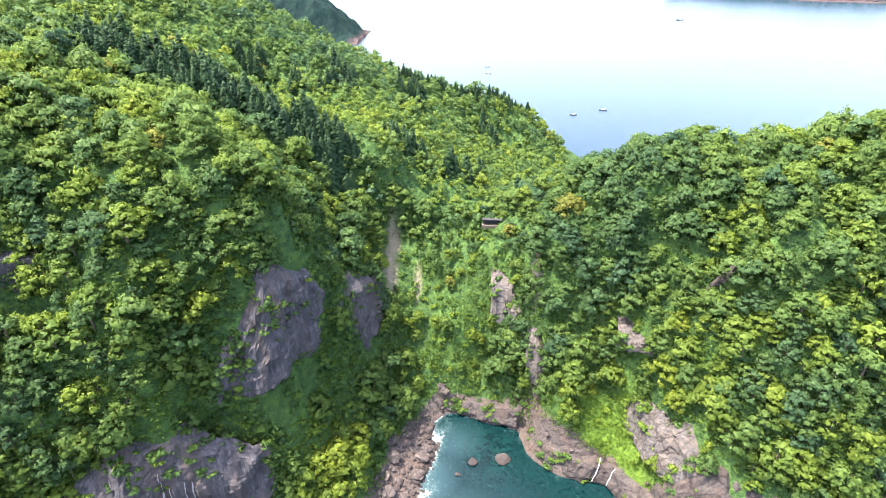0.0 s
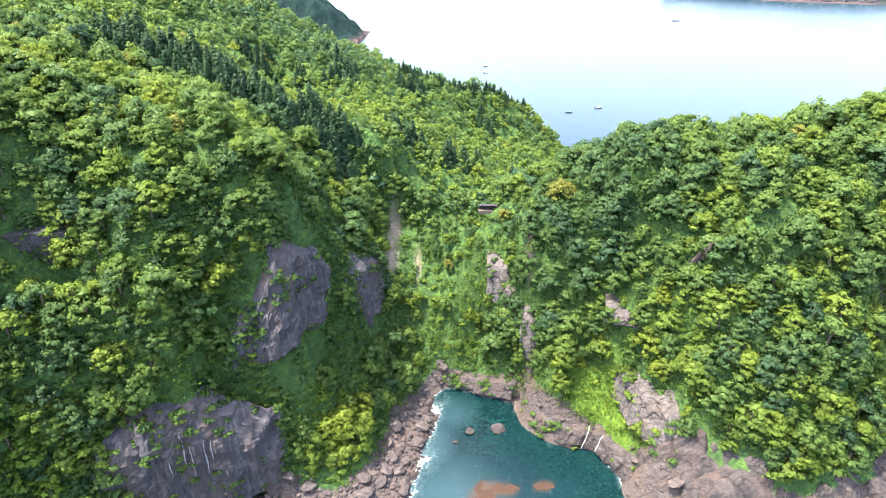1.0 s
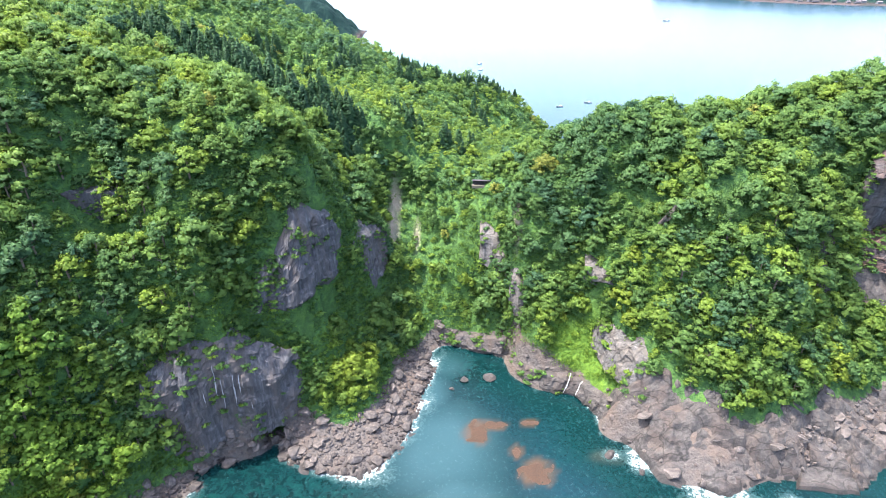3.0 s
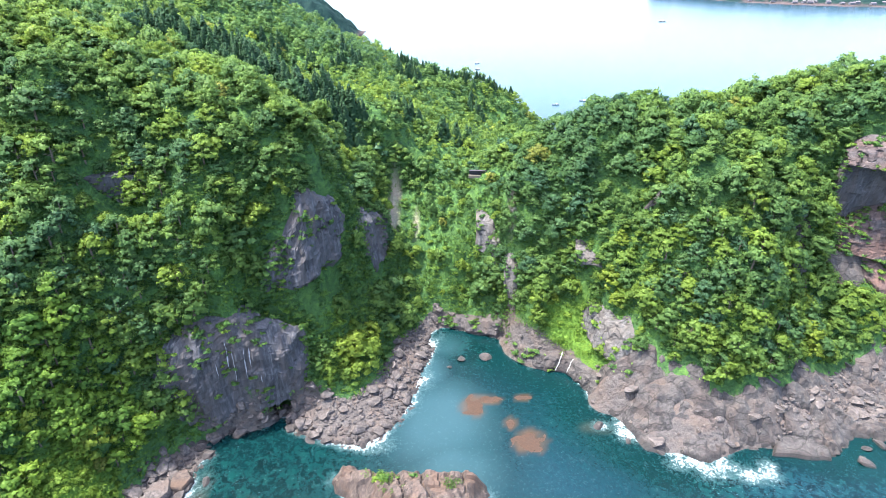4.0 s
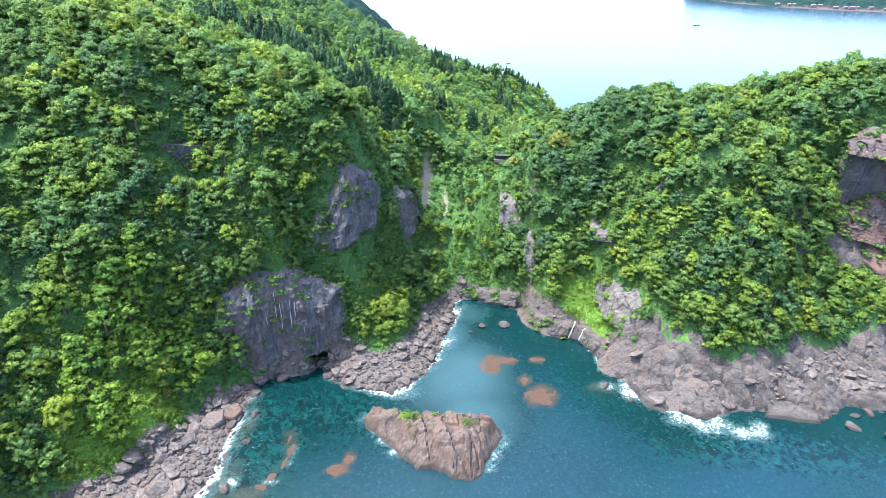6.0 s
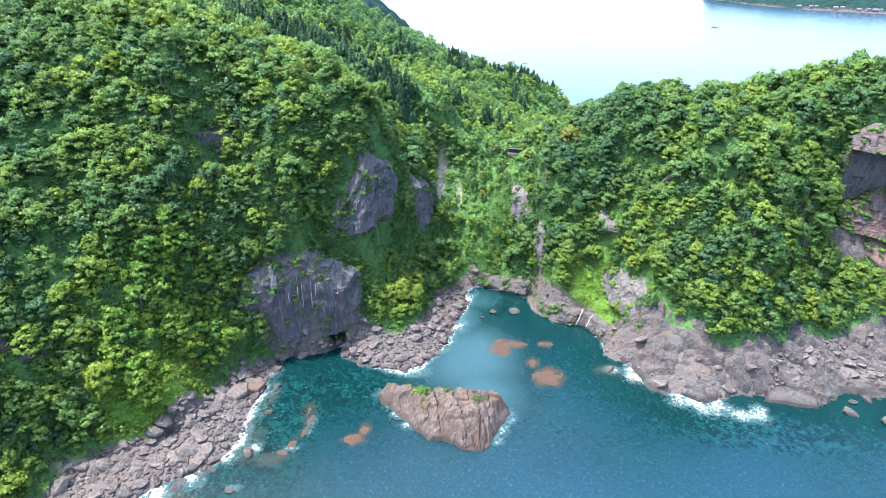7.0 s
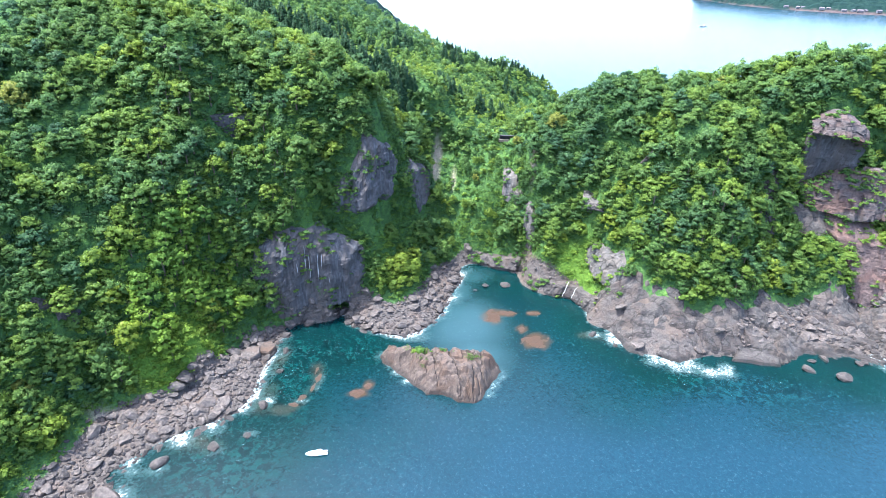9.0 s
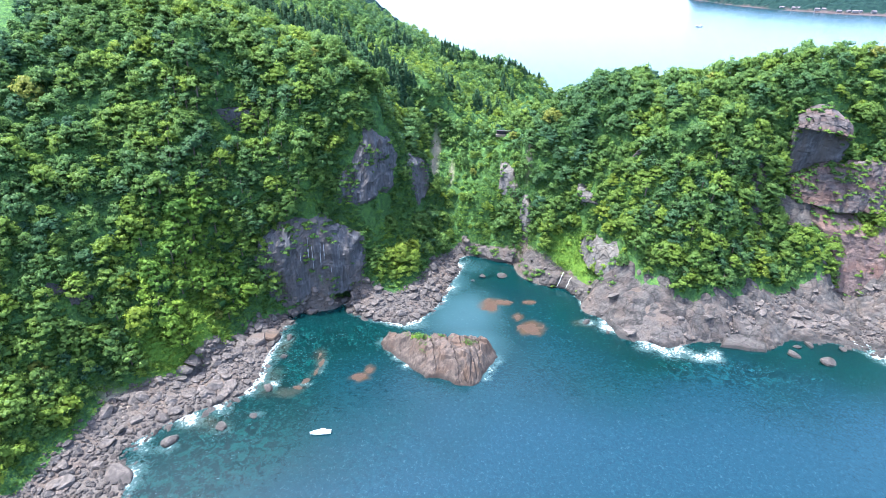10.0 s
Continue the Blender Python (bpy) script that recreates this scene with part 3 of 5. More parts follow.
def leaves(rng, centre, radius, count, size, squash=0.55):
    """Leaf sprays on the upper skin of a clump: small tilted triangles, shaded as the round clump they make up."""
    d = rng.normal(size=(count, 3))
    d[:, 2] = d[:, 2] * 0.8 + 0.35
    d = unit(d)
    p = centre + d * radius * rng.uniform(0.6, 1.4, (count, 1)) * np.array([1, 1, squash])
    t = unit(np.cross(d, rng.normal(size=(count, 3))))
    s = unit(np.cross(t, d + 0.5 * rng.normal(size=(count, 3))))
    r = size * rng.uniform(0.6, 1.35, (count, 1))
    v = np.stack([p + t * r, p - 0.6 * t * r - 0.8 * s * r, p - 0.6 * t * r + 0.8 * s * r], 1).reshape(-1, 3)
    nrm = np.repeat(unit(d + 0.38 * rng.normal(size=(count, 3))), 3, axis=0)
    return v, np.arange(3 * count).reshape(-1, 3), nrm


def crown(seed, clumps, per_clump, size, spread=1.0, tall=1.0, clump=1.0):
    """A broad uneven dome about 4 m in radius, its foot at z = 0, of clumps with leaf sprays on them."""
    rng = np.random.default_rng(seed)
    vs, fs, ns, k = [], [], [], 0
    lean = rng.normal(0, 0.12, 2)
    for c in range(clumps):
        a, r = rng.uniform(0, 6.283), 3.3 * math.sqrt((c + rng.uniform(0.1, 0.9)) / clumps) * spread
        h = (5.5 - 0.40 * r * r + rng.normal() * 0.4) * tall
        centre = np.array([r * math.cos(a) + lean[0] * h, r * math.sin(a) + lean[1] * h, h])
        rad = rng.uniform(0.75, 1.45) * clump
        bd = unit(CORE_V)
        bv = CORE_V * rng.uniform(0.8, 1.05, (len(CORE_V), 1)) * rad * np.array([0.9, 0.9, 0.45]) + centre
        lv, lf, ln = leaves(rng, centre, rad, per_clump, size)
        dome = unit(centre * np.array([0.35, 0.35, 0.12]) + np.array([0, 0, 0.25]))
        for v, f, nrm in ((bv, CORE_F, bd), (lv, lf, ln)):
            vs.append(v), fs.append(f + k), ns.append(unit(nrm + 0.9 * dome))
            k += len(v)
    return np.vstack(vs), np.vstack(fs), np.vstack(ns)


def cedar(seed):
    """A dark conifer 11 m tall: whorls of drooping boughs round a thin top."""
    rng = np.random.default_rng(seed)
    vs, fs, k = [], [], 0
    for h in np.arange(1.2, 11.0, 0.7):
        wide = 3.9 * (1 - h / 11.8) ** 0.8 + 0.2
        for b in range(10):
            a = rng.uniform(0, 6.283)
            tip = np.array([math.cos(a), math.sin(a), -0.35]) * wide * rng.uniform(0.8, 1.25)
            side = np.array([-math.sin(a), math.cos(a), 0]) * (0.28 * wide + 0.2)
            p = np.array([0, 0, h + rng.uniform(-0.3, 0.3)])
            v = np.array([p + (0, 0, 0.45), p + tip * 0.6 + side, p + tip, p + tip * 0.6 - side])
            vs.append(v), fs.append(np.array([[2, 1, 0], [3, 2, 0]]) + k)
            k += 4
    v = np.vstack(vs)
    return v, np.vstack(fs), unit(v * np.array([1, 1, 0]) + np.array([0, 0, 0.9]))


def planted(name, kinds, x, y, z, size, mat, rng, pick=None):
    """One mesh of many plants: each a turned and scaled copy of one of the kinds, with a tint of its own."""
    vs, fs, ts, ns, k = [], [], [], [], 0
    which = rng.integers(0, len(kinds), len(x)) if pick is None else pick
    tint = np.clip(0.42 + 0.03 * (y > 200) + 0.5 * fbm(x, y, 60, 2, 41) + rng.normal(0, 0.17, len(x)) + 0.4 * blob(x, y, GRASS) + 0.34 * blob(x, y, [(0, 172, 28, 26), (132, 110, 14, 10)]) + 0.5 * blob(x, y, [(-113, 50, 18, 24)]) + 0.3 * blob(x, y, [(-35, 112, 10, 12)]), 0, 0.93)
    tint = np.where(rng.uniform(0, 1, len(x)) < 0.012, 1.0, tint)
    for w, (v, f, nrm) in enumerate(kinds):
        at = np.nonzero(which == w)[0]
        if not len(at):
            continue
        a = rng.uniform(0, 6.283, len(at))
        c, s = np.cos(a)[:, None], np.sin(a)[:, None]
        sc = size[at][:, None]
        px = (v[:, 0] * c - v[:, 1] * s) * sc + x[at][:, None]
        py = (v[:, 0] * s + v[:, 1] * c) * sc + y[at][:, None]
        pz = v[:, 2] * sc * rng.uniform(0.85, 1.15, (len(at), 1)) + z[at][:, None]
        vs.append(np.stack([px, py, pz], -1).reshape(-1, 3))
        fs.append((f[None] + (np.arange(len(at)) * len(v))[:, None, None] + k).reshape(-1, 3))
        ts.append(np.repeat(tint[at], len(v)))
        if nrm is not None:
            ns.append(np.stack([nrm[:, 0] * c - nrm[:, 1] * s, nrm[:, 0] * s + nrm[:, 1] * c, nrm[:, 2] + 0 * c], -1).reshape(-1, 3))
        k += len(at) * len(v)
    me = mesh_from(name, np.vstack(vs), np.vstack(fs), mat, False, np.vstack(ns) if ns else None)
    add_field(me, "tint", np.concatenate(ts))
    return new(name, me)


def scattered(rng, spacing, x0, x1, y0, y1, most=3.2):
    """Jittered places over a rectangle, more of them on steep ground, as a slope has more surface than its plan."""
    nx, ny = int((x1 - x0) / spacing), int((y1 - y0) / spacing)
    i, j = np.meshgrid(np.arange(nx), np.arange(ny))
    x, y = (x0 + (i + rng.uniform(0, 1, i.shape)) * spacing).ravel(), (y0 + (j + rng.uniform(0, 1, i.shape)) * spacing).ravel()
    more = np.clip(np.sqrt(1 + sample(x, y, steep) ** 2), 1, most)
    count = np.floor(more + rng.uniform(0, 1, len(x))).astype(int)
    x, y = np.repeat(x, count), np.repeat(y, count)
    return x + rng.uniform(-0.5, 0.5, len(x)) * spacing, y + rng.uniform(-0.5, 0.5, len(y)) * spacing


def spaced(rng, x, y, gap):
    """Of many places, those that keep a gap from one another, measured on the slope itself."""
    z = sample(x, y, gz)
    cells, kept = {}, []
    for k in rng.permutation(len(x)):
        a, b, c = x[k], y[k], z[k]
        i, j, m = int(a // gap), int(b // gap), int(c // gap)
        free = True
        for q in itertools.product((i - 1, i, i + 1), (j - 1, j, j + 1), (m - 1, m, m + 1)):
            for o in cells.get(q, ()):
                if (x[o] - a) ** 2 + (y[o] - b) ** 2 + (z[o] - c) ** 2 < gap * gap:
                    free = False
                    break
            if not free:
                break
        if free:
            cells.setdefault((i, j, m), []).append(k)
            kept.append(k)
    kept = np.array(sorted(kept))
    return x[kept], y[kept]


rng = np.random.default_rng(7)


def plantable(x, y, margin):
    ok = (sample(x, y, inland) > margin) & (sample(x, y, gz) > 5)
    return ok & ~((y > 345) & (x < -110)) & (x > np.maximum(-66 - 0.65 * (y + 130), -190)) & ~((y > 206) & (y < 300) & (x > 60)) & ~((y > 376) & (x < 60)) & ~((y > 200) & (x > 125)) & ~((y > 180) & (x < 230) & (x > 70) & (y - 180 > 0.3 * x))


def wooded(x0, x1, y0, y1, tight, gap):
    x, y = scattered(rng, tight, x0, x1, y0, y1, 6.0)
    ok = plantable(x, y, 0.5)
    return spaced(rng, x[ok], y[ok], gap)


wood_x, wood_y = wooded(-240, 230, -60, 200, 2.4, 3.9)
hill_x, hill_y = wooded(-330, 230, 200, 440, 2.6, 3.5)
tx, ty = np.append(wood_x, hill_x), np.append(wood_y, hill_y)
tz = sample(tx, ty, gz)
green = sample(tx, ty, inland)
open_ground = np.maximum(np.maximum(blob(tx, ty, BARE), blob(tx, ty, CLEARING)), blob(tx, ty, MEADOW))
face = (tx > -64) & (tx < -19) & (ty > 95) & (ty < 158) & (sample(tx, ty, steep) > 1.25) & (tz > 22) & (tz < 74)
keep = ~((blob(tx, ty, [(-2, 171, 22, 14)]) > 0.4) & (rng.uniform(0, 1, len(tx)) < 0.4)) & ~(face & (rng.uniform(0, 1, len(tx)) < 0.85)) & (green > np.where(tx > 60, 0.6, 2.0) + 2.2 * rng.uniform(0, 1, len(tx))) & (tz > 5) & (open_ground < 0.5) & (sample(tx, ty, steep) < 7.0) & ~((tx > 144) & (tx < 170) & (ty > 126) & (ty < 149))
tx, ty, tz = tx[keep], ty[keep], tz[keep]
belt = np.abs(ty - np.interp(tx, [-150, -115, -85, -60, -42], [208, 203, 199, 194, 194])) < 11 + 7 * fbm(tx, ty, 30, 2, 77)
belt &= (tx > -132) & (tx < -40)
is_cedar = belt
near = (ty < 190) & ~is_cedar
far = ~near & ~is_cedar
size = np.clip(np.exp(rng.normal(-0.02, 0.27, len(tx))), 0.5, 1.5)
size = np.where(ty > 200, 0.72 * size, size)
tz = tz + np.clip(rng.normal(0, 1.1, len(tx)), -1.5, 2.6) * (size > 0.8)
size = np.where(blob(tx, ty, [(0, 174, 26, 20)]) > 0.3, 0.58 * size, size)
near_crowns = [crown(s, 24, 25, 0.38) for s in range(8)]
far_crowns = [crown(50 + s, 8, 14, 0.58, 1.0, 1.0, 1.35) for s in range(6)]
cedars = [cedar(90 + s) for s in range(5)]
# some hundreds of trees on the nearest slopes stand as trees of their own
stretch = near & (((tx > -128) & (tx < -72) & (ty > 30) & (ty < 112)) | ((tx > 72) & (tx < 138) & (ty > 84) & (ty < 124)))
single = np.nonzero(stretch)[0]
single = single[rng.permutation(len(single))[:280]]
near[single] = False
crown_meshes = [mesh_from("crown", v, f, leaf_own, False, nrm) for v, f, nrm in near_crowns]
fresh_meshes = [mesh_from("crown", v, f, leaf_fresh, False, nrm) for v, f, nrm in near_crowns]


def trunk_mesh():
    bm = bmesh.new()
    rings = []
    for h, r, dx in ((-1.2, 0.30, 0.0), (1.0, 0.22, 0.06), (2.6, 0.17, -0.05), (4.2, 0.08, 0.1)):
        rings.append([bm.verts.new((dx + r * math.cos(a * 1.0472), r * math.sin(a * 1.0472), h)) for a in range(6)])
    for p, q in zip(rings[:-1], rings[1:]):
        for i in range(6):
            bm.faces.new((p[i], p[(i + 1) % 6], q[(i + 1) % 6], q[i]))
    for a in range(5):
        d = Vector((math.cos(a * 1.2566), math.sin(a * 1.2566), 0.55))
        side = Vector((-d.y, d.x, 0)) * 0.07
        base, tip = Vector((0, 0, 1.6 + 0.35 * a)), Vector((0, 0, 1.6 + 0.35 * a)) + d * 2.1
        v = [bm.verts.new(q) for q in (base + side, base - side, base + Vector((0, 0, 0.14)), tip)]
        for q in ((0, 1, 3), (1, 2, 3), (2, 0, 3)):
            bm.faces.new([v[i] for i in q])
    me = bpy.data.meshes.new("trunk")
    bm.to_mesh(me)
    bm.free()
    me.materials.append(bark_mat)
    return me


trunk = trunk_mesh()
for k in single:
    tree = new("tree")
    tree.matrix_basis = Matrix.LocRotScale((tx[k], ty[k], tz[k]), Euler((0, 0, rng.uniform(0, 6.283))), (size[k],) * 3)
    for piece in (new("trunk", trunk), new("crown", (fresh_meshes if np.hypot((tx[k] + 108) / 20, (ty[k] - 55) / 26) < 1 else crown_meshes)[k % 8])):
        piece.parent = tree
    tagged(tree, "broadleaf tree with a dense clumped green crown on a steep slope", "tree", "trees on the near slopes")
o = planted("broadleaf_wood", near_crowns, tx[near], ty[near], tz[near], size[near], leaf_mat, rng)
tagged(o, "dense broadleaf wood in bright summer green on steep slopes", "wood", kind="stuff")
o = planted("hill_wood", far_crowns, tx[far], ty[far], tz[far], size[far], leaf_mat, rng)
tagged(o, "dense mixed broadleaf wood covering the hill behind", "wood", kind="stuff")
# more conifers between those of the belt, in dark groups over the hill, and in a row along its crest
more_x = [np.tile(tx[is_cedar], 2) + rng.normal(0, 2.2, 2 * int(is_cedar.sum()))]
more_y = [np.tile(ty[is_cedar], 2) + rng.normal(0, 2.2, 2 * int(is_cedar.sum()))]
for group_x, group_y, count in ((-58, 283, 9), (-23, 303, 12), (16, 327, 8), (20, 312, 14), (-21, 226, 14), (-71, 257, 7), (4, 228, 10), (30, 214, 10), (-95, 268, 8)):
    more_x.append(group_x + rng.normal(0, 4.5, count)), more_y.append(group_y + rng.normal(0, 4.0, count))
crest_x = np.concatenate([rng.uniform(-45, 48, 46), rng.normal(-22, 4, 8), rng.normal(8, 5, 10), rng.normal(30, 4, 8)])
more_x.append(crest_x), more_y.append(np.interp(crest_x, [-54, -35, -9, 21, 46], [330, 331, 336, 345, 350]) + rng.normal(0, 2.5, len(crest_x)))
more_x, more_y = np.concatenate(more_x), np.concatenate(more_y)
slim = np.where(more_y > 322, 0.45, 0.85) * rng.uniform(0.75, 1.2, len(more_x))
rise = np.where(more_y > 322, 2.5, 0.0)
o = planted("cedar_wood", cedars, np.append(tx[is_cedar], more_x), np.append(ty[is_cedar], more_y), np.append(tz[is_cedar], sample(more_x, more_y, gz) + rise), np.append(np.where(ty[is_cedar] > 200, 1.2, 0.85) * size[is_cedar], slim), cedar_mat, rng)
tagged(o, "belt of dark green conifers in the gully", "wood", kind="stuff")
ux, uy = scattered(rng, 3.2, -170, 190, -60, 205)
uz = sample(ux, uy, gz)
keep = (sample(ux, uy, inland) > 0.5 + 2.5 * rng.uniform(0, 1, len(ux))) & (uz > 3) & (np.maximum(blob(ux, uy, BARE), blob(ux, uy, SOIL)) < 0.3 + 0.25 * rng.uniform(0, 1, len(ux)))
keep &= (rng.uniform(0, 1, len(ux)) < 0.35 + 0.5 * blob(ux, uy, [(0, 172, 26, 24)]) + np.where(ux < 0, 0.3, -0.5) * blob(ux, uy, MEADOW) + (sample(ux, uy, steep) > 1.5) * 0.4 + (sample(ux, uy, inland) < 9) * 0.5)
ux, uy, uz = ux[keep], uy[keep], uz[keep]
shrubs = [crown(130 + s, 4, 16, 0.62, 0.6, 0.5, 1.15) for s in range(6)]
o = planted("shrubs", shrubs, ux, uy, uz - 0.4, rng.uniform(0.3, 0.65, len(ux)), shrub_mat, rng)
tagged(o, "low bright green shrubs and vines over rock", "shrubs", kind="stuff")


wx, wy = scattered(rng, 1.9, -66, -18, 94, 160, 6.0)
ok = (blob(wx, wy, BARE) < 0.8) & (sample(wx, wy, steep) > 0.9) & (sample(wx, wy, gz) > 6) & (sample(wx, wy, inland) > 1)
wx, wy = wx[ok], wy[ok]
pick = rng.permutation(len(wx))[:4600]
wx, wy = wx[pick], wy[pick]
o = planted("vines", shrubs, wx, wy, sample(wx, wy, gz) - 0.5, 0.22 + 0.6 * rng.uniform(0, 1, len(wx)) ** 2.5, shrub_mat, rng)
tagged(o, "dense green vines covering the steep headland face", "vines", kind="stuff")


# thick low bushes over the western meadow
bush_x, bush_y = scattered(rng, 2.1, -128, -92, 24, 68, 3.0)
ok = (blob(bush_x, bush_y, [(-104, 51, 8, 11), (-113, 37, 10, 6)]) > 0.3) & (sample(bush_x, bush_y, inland) > 1.5) & (rng.uniform(0, 1, len(bush_x)) < 0.75)
bush_x, bush_y = bush_x[ok], bush_y[ok]
o = planted("meadow_bushes", shrubs, bush_x, bush_y, sample(bush_x, bush_y, gz) - 0.4, 0.25 + 0.4 * rng.uniform(0, 1, len(bush_x)) ** 2, shrub_mat, rng)
tagged(o, "thick yellow-green bushes and tall grass above the beach", "bushes", kind="stuff")


def creeper(seed, count, spread, size):
    """A patch of low leaves lying loosely on the ground."""
    r = np.random.default_rng(seed)
    p = np.stack([r.normal(0, spread, count), r.normal(0, spread, count), np.abs(r.normal(0.25, 0.35, count))], 1)
    d = unit(np.stack([r.normal(0, 0.5, count), r.normal(0, 0.5, count), np.ones(count)], 1))
    t = unit(np.cross(d, r.normal(size=(count, 3))))
    s = np.cross(t, d)
    q = size * r.uniform(0.6, 1.4, (count, 1))
    v = np.stack([p + t * q, p - 0.6 * t * q - 0.8 * s * q, p - 0.6 * t * q + 0.8 * s * q], 1).reshape(-1, 3)
    return v, np.arange(3 * count).reshape(-1, 3), np.repeat(d, 3, axis=0)


vx, vy = scattered(rng, 1.9, -150, 190, -40, 200, 6.0)
vz = sample(vx, vy, gz)
covered = np.maximum(blob(vx, vy, BARE) * 0.8, blob(vx, vy, SOIL))
keep = (sample(vx, vy, inland) > np.where(vx > 62, 2.5, -0.5) + 2 * rng.uniform(0, 1, len(vx))) & (vz > 3) & (covered < 0.35 + 0.3 * rng.uniform(0, 1, len(vx)))
keep &= rng.uniform(0, 1, len(vx)) < 0.16 + 0.6 * (sample(vx, vy, inland) < 14) * (vx < 70) + 0.45 * (sample(vx, vy, steep) > 1.3) + 0.5 * blob(vx, vy, MEADOW)
vx, vy, vz = vx[keep], vy[keep], vz[keep]
o = planted("creepers", [creeper(170 + k, 20, 1.1, 0.34) for k in range(6)], vx, vy, vz, rng.uniform(0.8, 1.3, len(vx)), grass_mat, rng)
tagged(o, "low bright green creepers and tall grass between the trees", "undergrowth", kind="stuff")


# ---- rock walls ----
def along(line, count):
    line = np.array(line, float)
    s = np.concatenate([[0], np.cumsum(np.linalg.norm(np.diff(line[:, :2], axis=0), axis=1))])
    t = np.linspace(0, s[-1], count)
    return np.stack([np.interp(t, s, line[:, k]) for k in range(3)], 1), s[-1]


WALL_GREEN = []


def rock_wall(foot, head, mat, label, bulge=1.2, seed=0, vines=0.0, edge=4.0, step=0.9, cave=(), profile=None, brow=6.0):
    """A rock face between its foot and its head: columns, ledges and broken blocks, sinking into the slope at its rims."""
    _, length = along(foot, 2)
    tall = max(abs(h[2] - f[2]) for f, h in zip(foot, head))
    nu, nv = int(length / step) + 2, int(tall * 1.15 / step) + 2
    a, _ = along(foot, nu)
    b, _ = along(head, nu)
    v = np.linspace(0, 1, nv)[:, None, None]
    p = a[None] * (1 - v) + b[None] * v
    du = np.gradient(p, axis=1)
    out = np.stack([du[..., 1], -du[..., 0]], -1)
    out /= np.linalg.norm(out, axis=-1, keepdims=True) + 1e-9
    u = np.broadcast_to(np.linspace(0, length, nu), (nv, nu)) + seed * 53.0
    w = p[..., 2] + seed * 17.0
    warp_u, warp_w = u + 2.2 * fbm(u, w, 8, 3, seed + 2), w + 2.2 * fbm(u, w, 8, 3, seed + 4)
    blocks = lattice(np.floor(warp_u / 2.6), np.floor(warp_w / 4.2 + lattice(np.floor(warp_u / 2.6), 3.0, seed)), seed)
    small = lattice(np.floor(warp_u / 1.2), np.floor(warp_w / 1.7), seed + 1)
    push = bulge * (1.3 * fbm(u, w * 0.35, 9, 4, seed) + 0.9 * fbm(u, w * 0.12, 3.2, 2, seed + 30) + 1.1 * (blocks - 0.5) + 0.45 * (small - 0.5)) + 0.8
    if profile:
        push = push + np.interp(p[..., 2] + 3 * fbm(u, w * 0.3, 16, 2, seed + 12), *zip(*profile)) * (0.7 + 0.8 * fbm(u, 0 * u, 14, 2, seed + 13))
    rim = np.minimum(np.minimum(np.arange(nu), np.arange(nu)[::-1])[None] * step, np.minimum(np.arange(nv), np.arange(nv)[::-1])[:, None] * step)
    push = push - np.clip(1 - (rim + 1.7 * edge * fbm(u, w, 9, 3, seed + 8)) / edge, 0, 1) * 4.5
    push = push - brow * np.clip(4 * v[..., 0] - 3, 0, 1)
    p = p.copy()
    p[..., 0] += out[..., 0] * push
    p[..., 1] += out[..., 1] * push
    p[..., 2] += 0.5 * fbm(u, w, 3, 2, seed + 6)
    grows = (0.5 * fbm(u, w, 11, 3, seed + 20) + 0.35 * fbm(u, w, 4, 2, seed + 21) > 0.12 - vines - 0.15 * np.clip(3 * v[..., 0] - 2, 0, 1)) & (np.random.default_rng(seed).uniform(0, 1, u.shape) < 0.10)
    grows |= (rim < 2.2) & (np.random.default_rng(seed + 40).uniform(0, 1, u.shape) < (0.20 if tall > 25 else 0.08)) & (p[..., 2] > 9)
    WALL_GREEN.append(p[grows])
    quads = grid_faces(nu, nv)
    if cave:
        middle = p.reshape(-1, 3)[quads].mean(1)
        quads = quads[np.hypot((middle[:, 0] - cave[0]) / cave[3], (middle[:, 2] - cave[2]) / cave[4]) > 1]
    me = mesh_from("cliff", p.reshape(-1, 3), quads, mat, False)
    tagged(new("cliff", me), label, "cliff", kind="structure")
    return p, out


cave_wall, cave_out = rock_wall([(-99, 79.5, 9), (-88, 81.5, 3), (-78, 86, 3), (-68, 90.5, 2), (-62, 92.5, 1), (-55, 94.5, 4), (-48, 97, 8)],
          [(-97, 86, 36), (-85, 86.5, 44), (-76, 89.5, 47), (-69, 91.5, 48), (-63, 93.5, 43), (-56, 97, 38), (-48, 100.5, 33)],
          cliff_mat, "tall grey rock cliff with streaks above a sea cave", 1.3, 1, 0.08, 5.0, cave=(-61.5, 95, 1, 4.5, 6.5), profile=[(3, 0), (10, 0), (20, 1.5), (30, 2), (38, 1), (44, -1)], brow=2.5)
rock_wall([(-62, 101.5, 49), (-55, 105.5, 46), (-47, 108.5, 43), (-43.5, 117.5, 43), (-41.5, 126, 44), (-39, 134, 47)],
          [(-61, 106, 58), (-54.5, 111.5, 66), (-49, 118, 82), (-45.5, 125.5, 80), (-42, 133, 75), (-38.5, 140, 67)],
          cliff_mat, "grey rock face high on the headland, partly overgrown", 1.6, 2, 0.10, 5.0, brow=2.5)
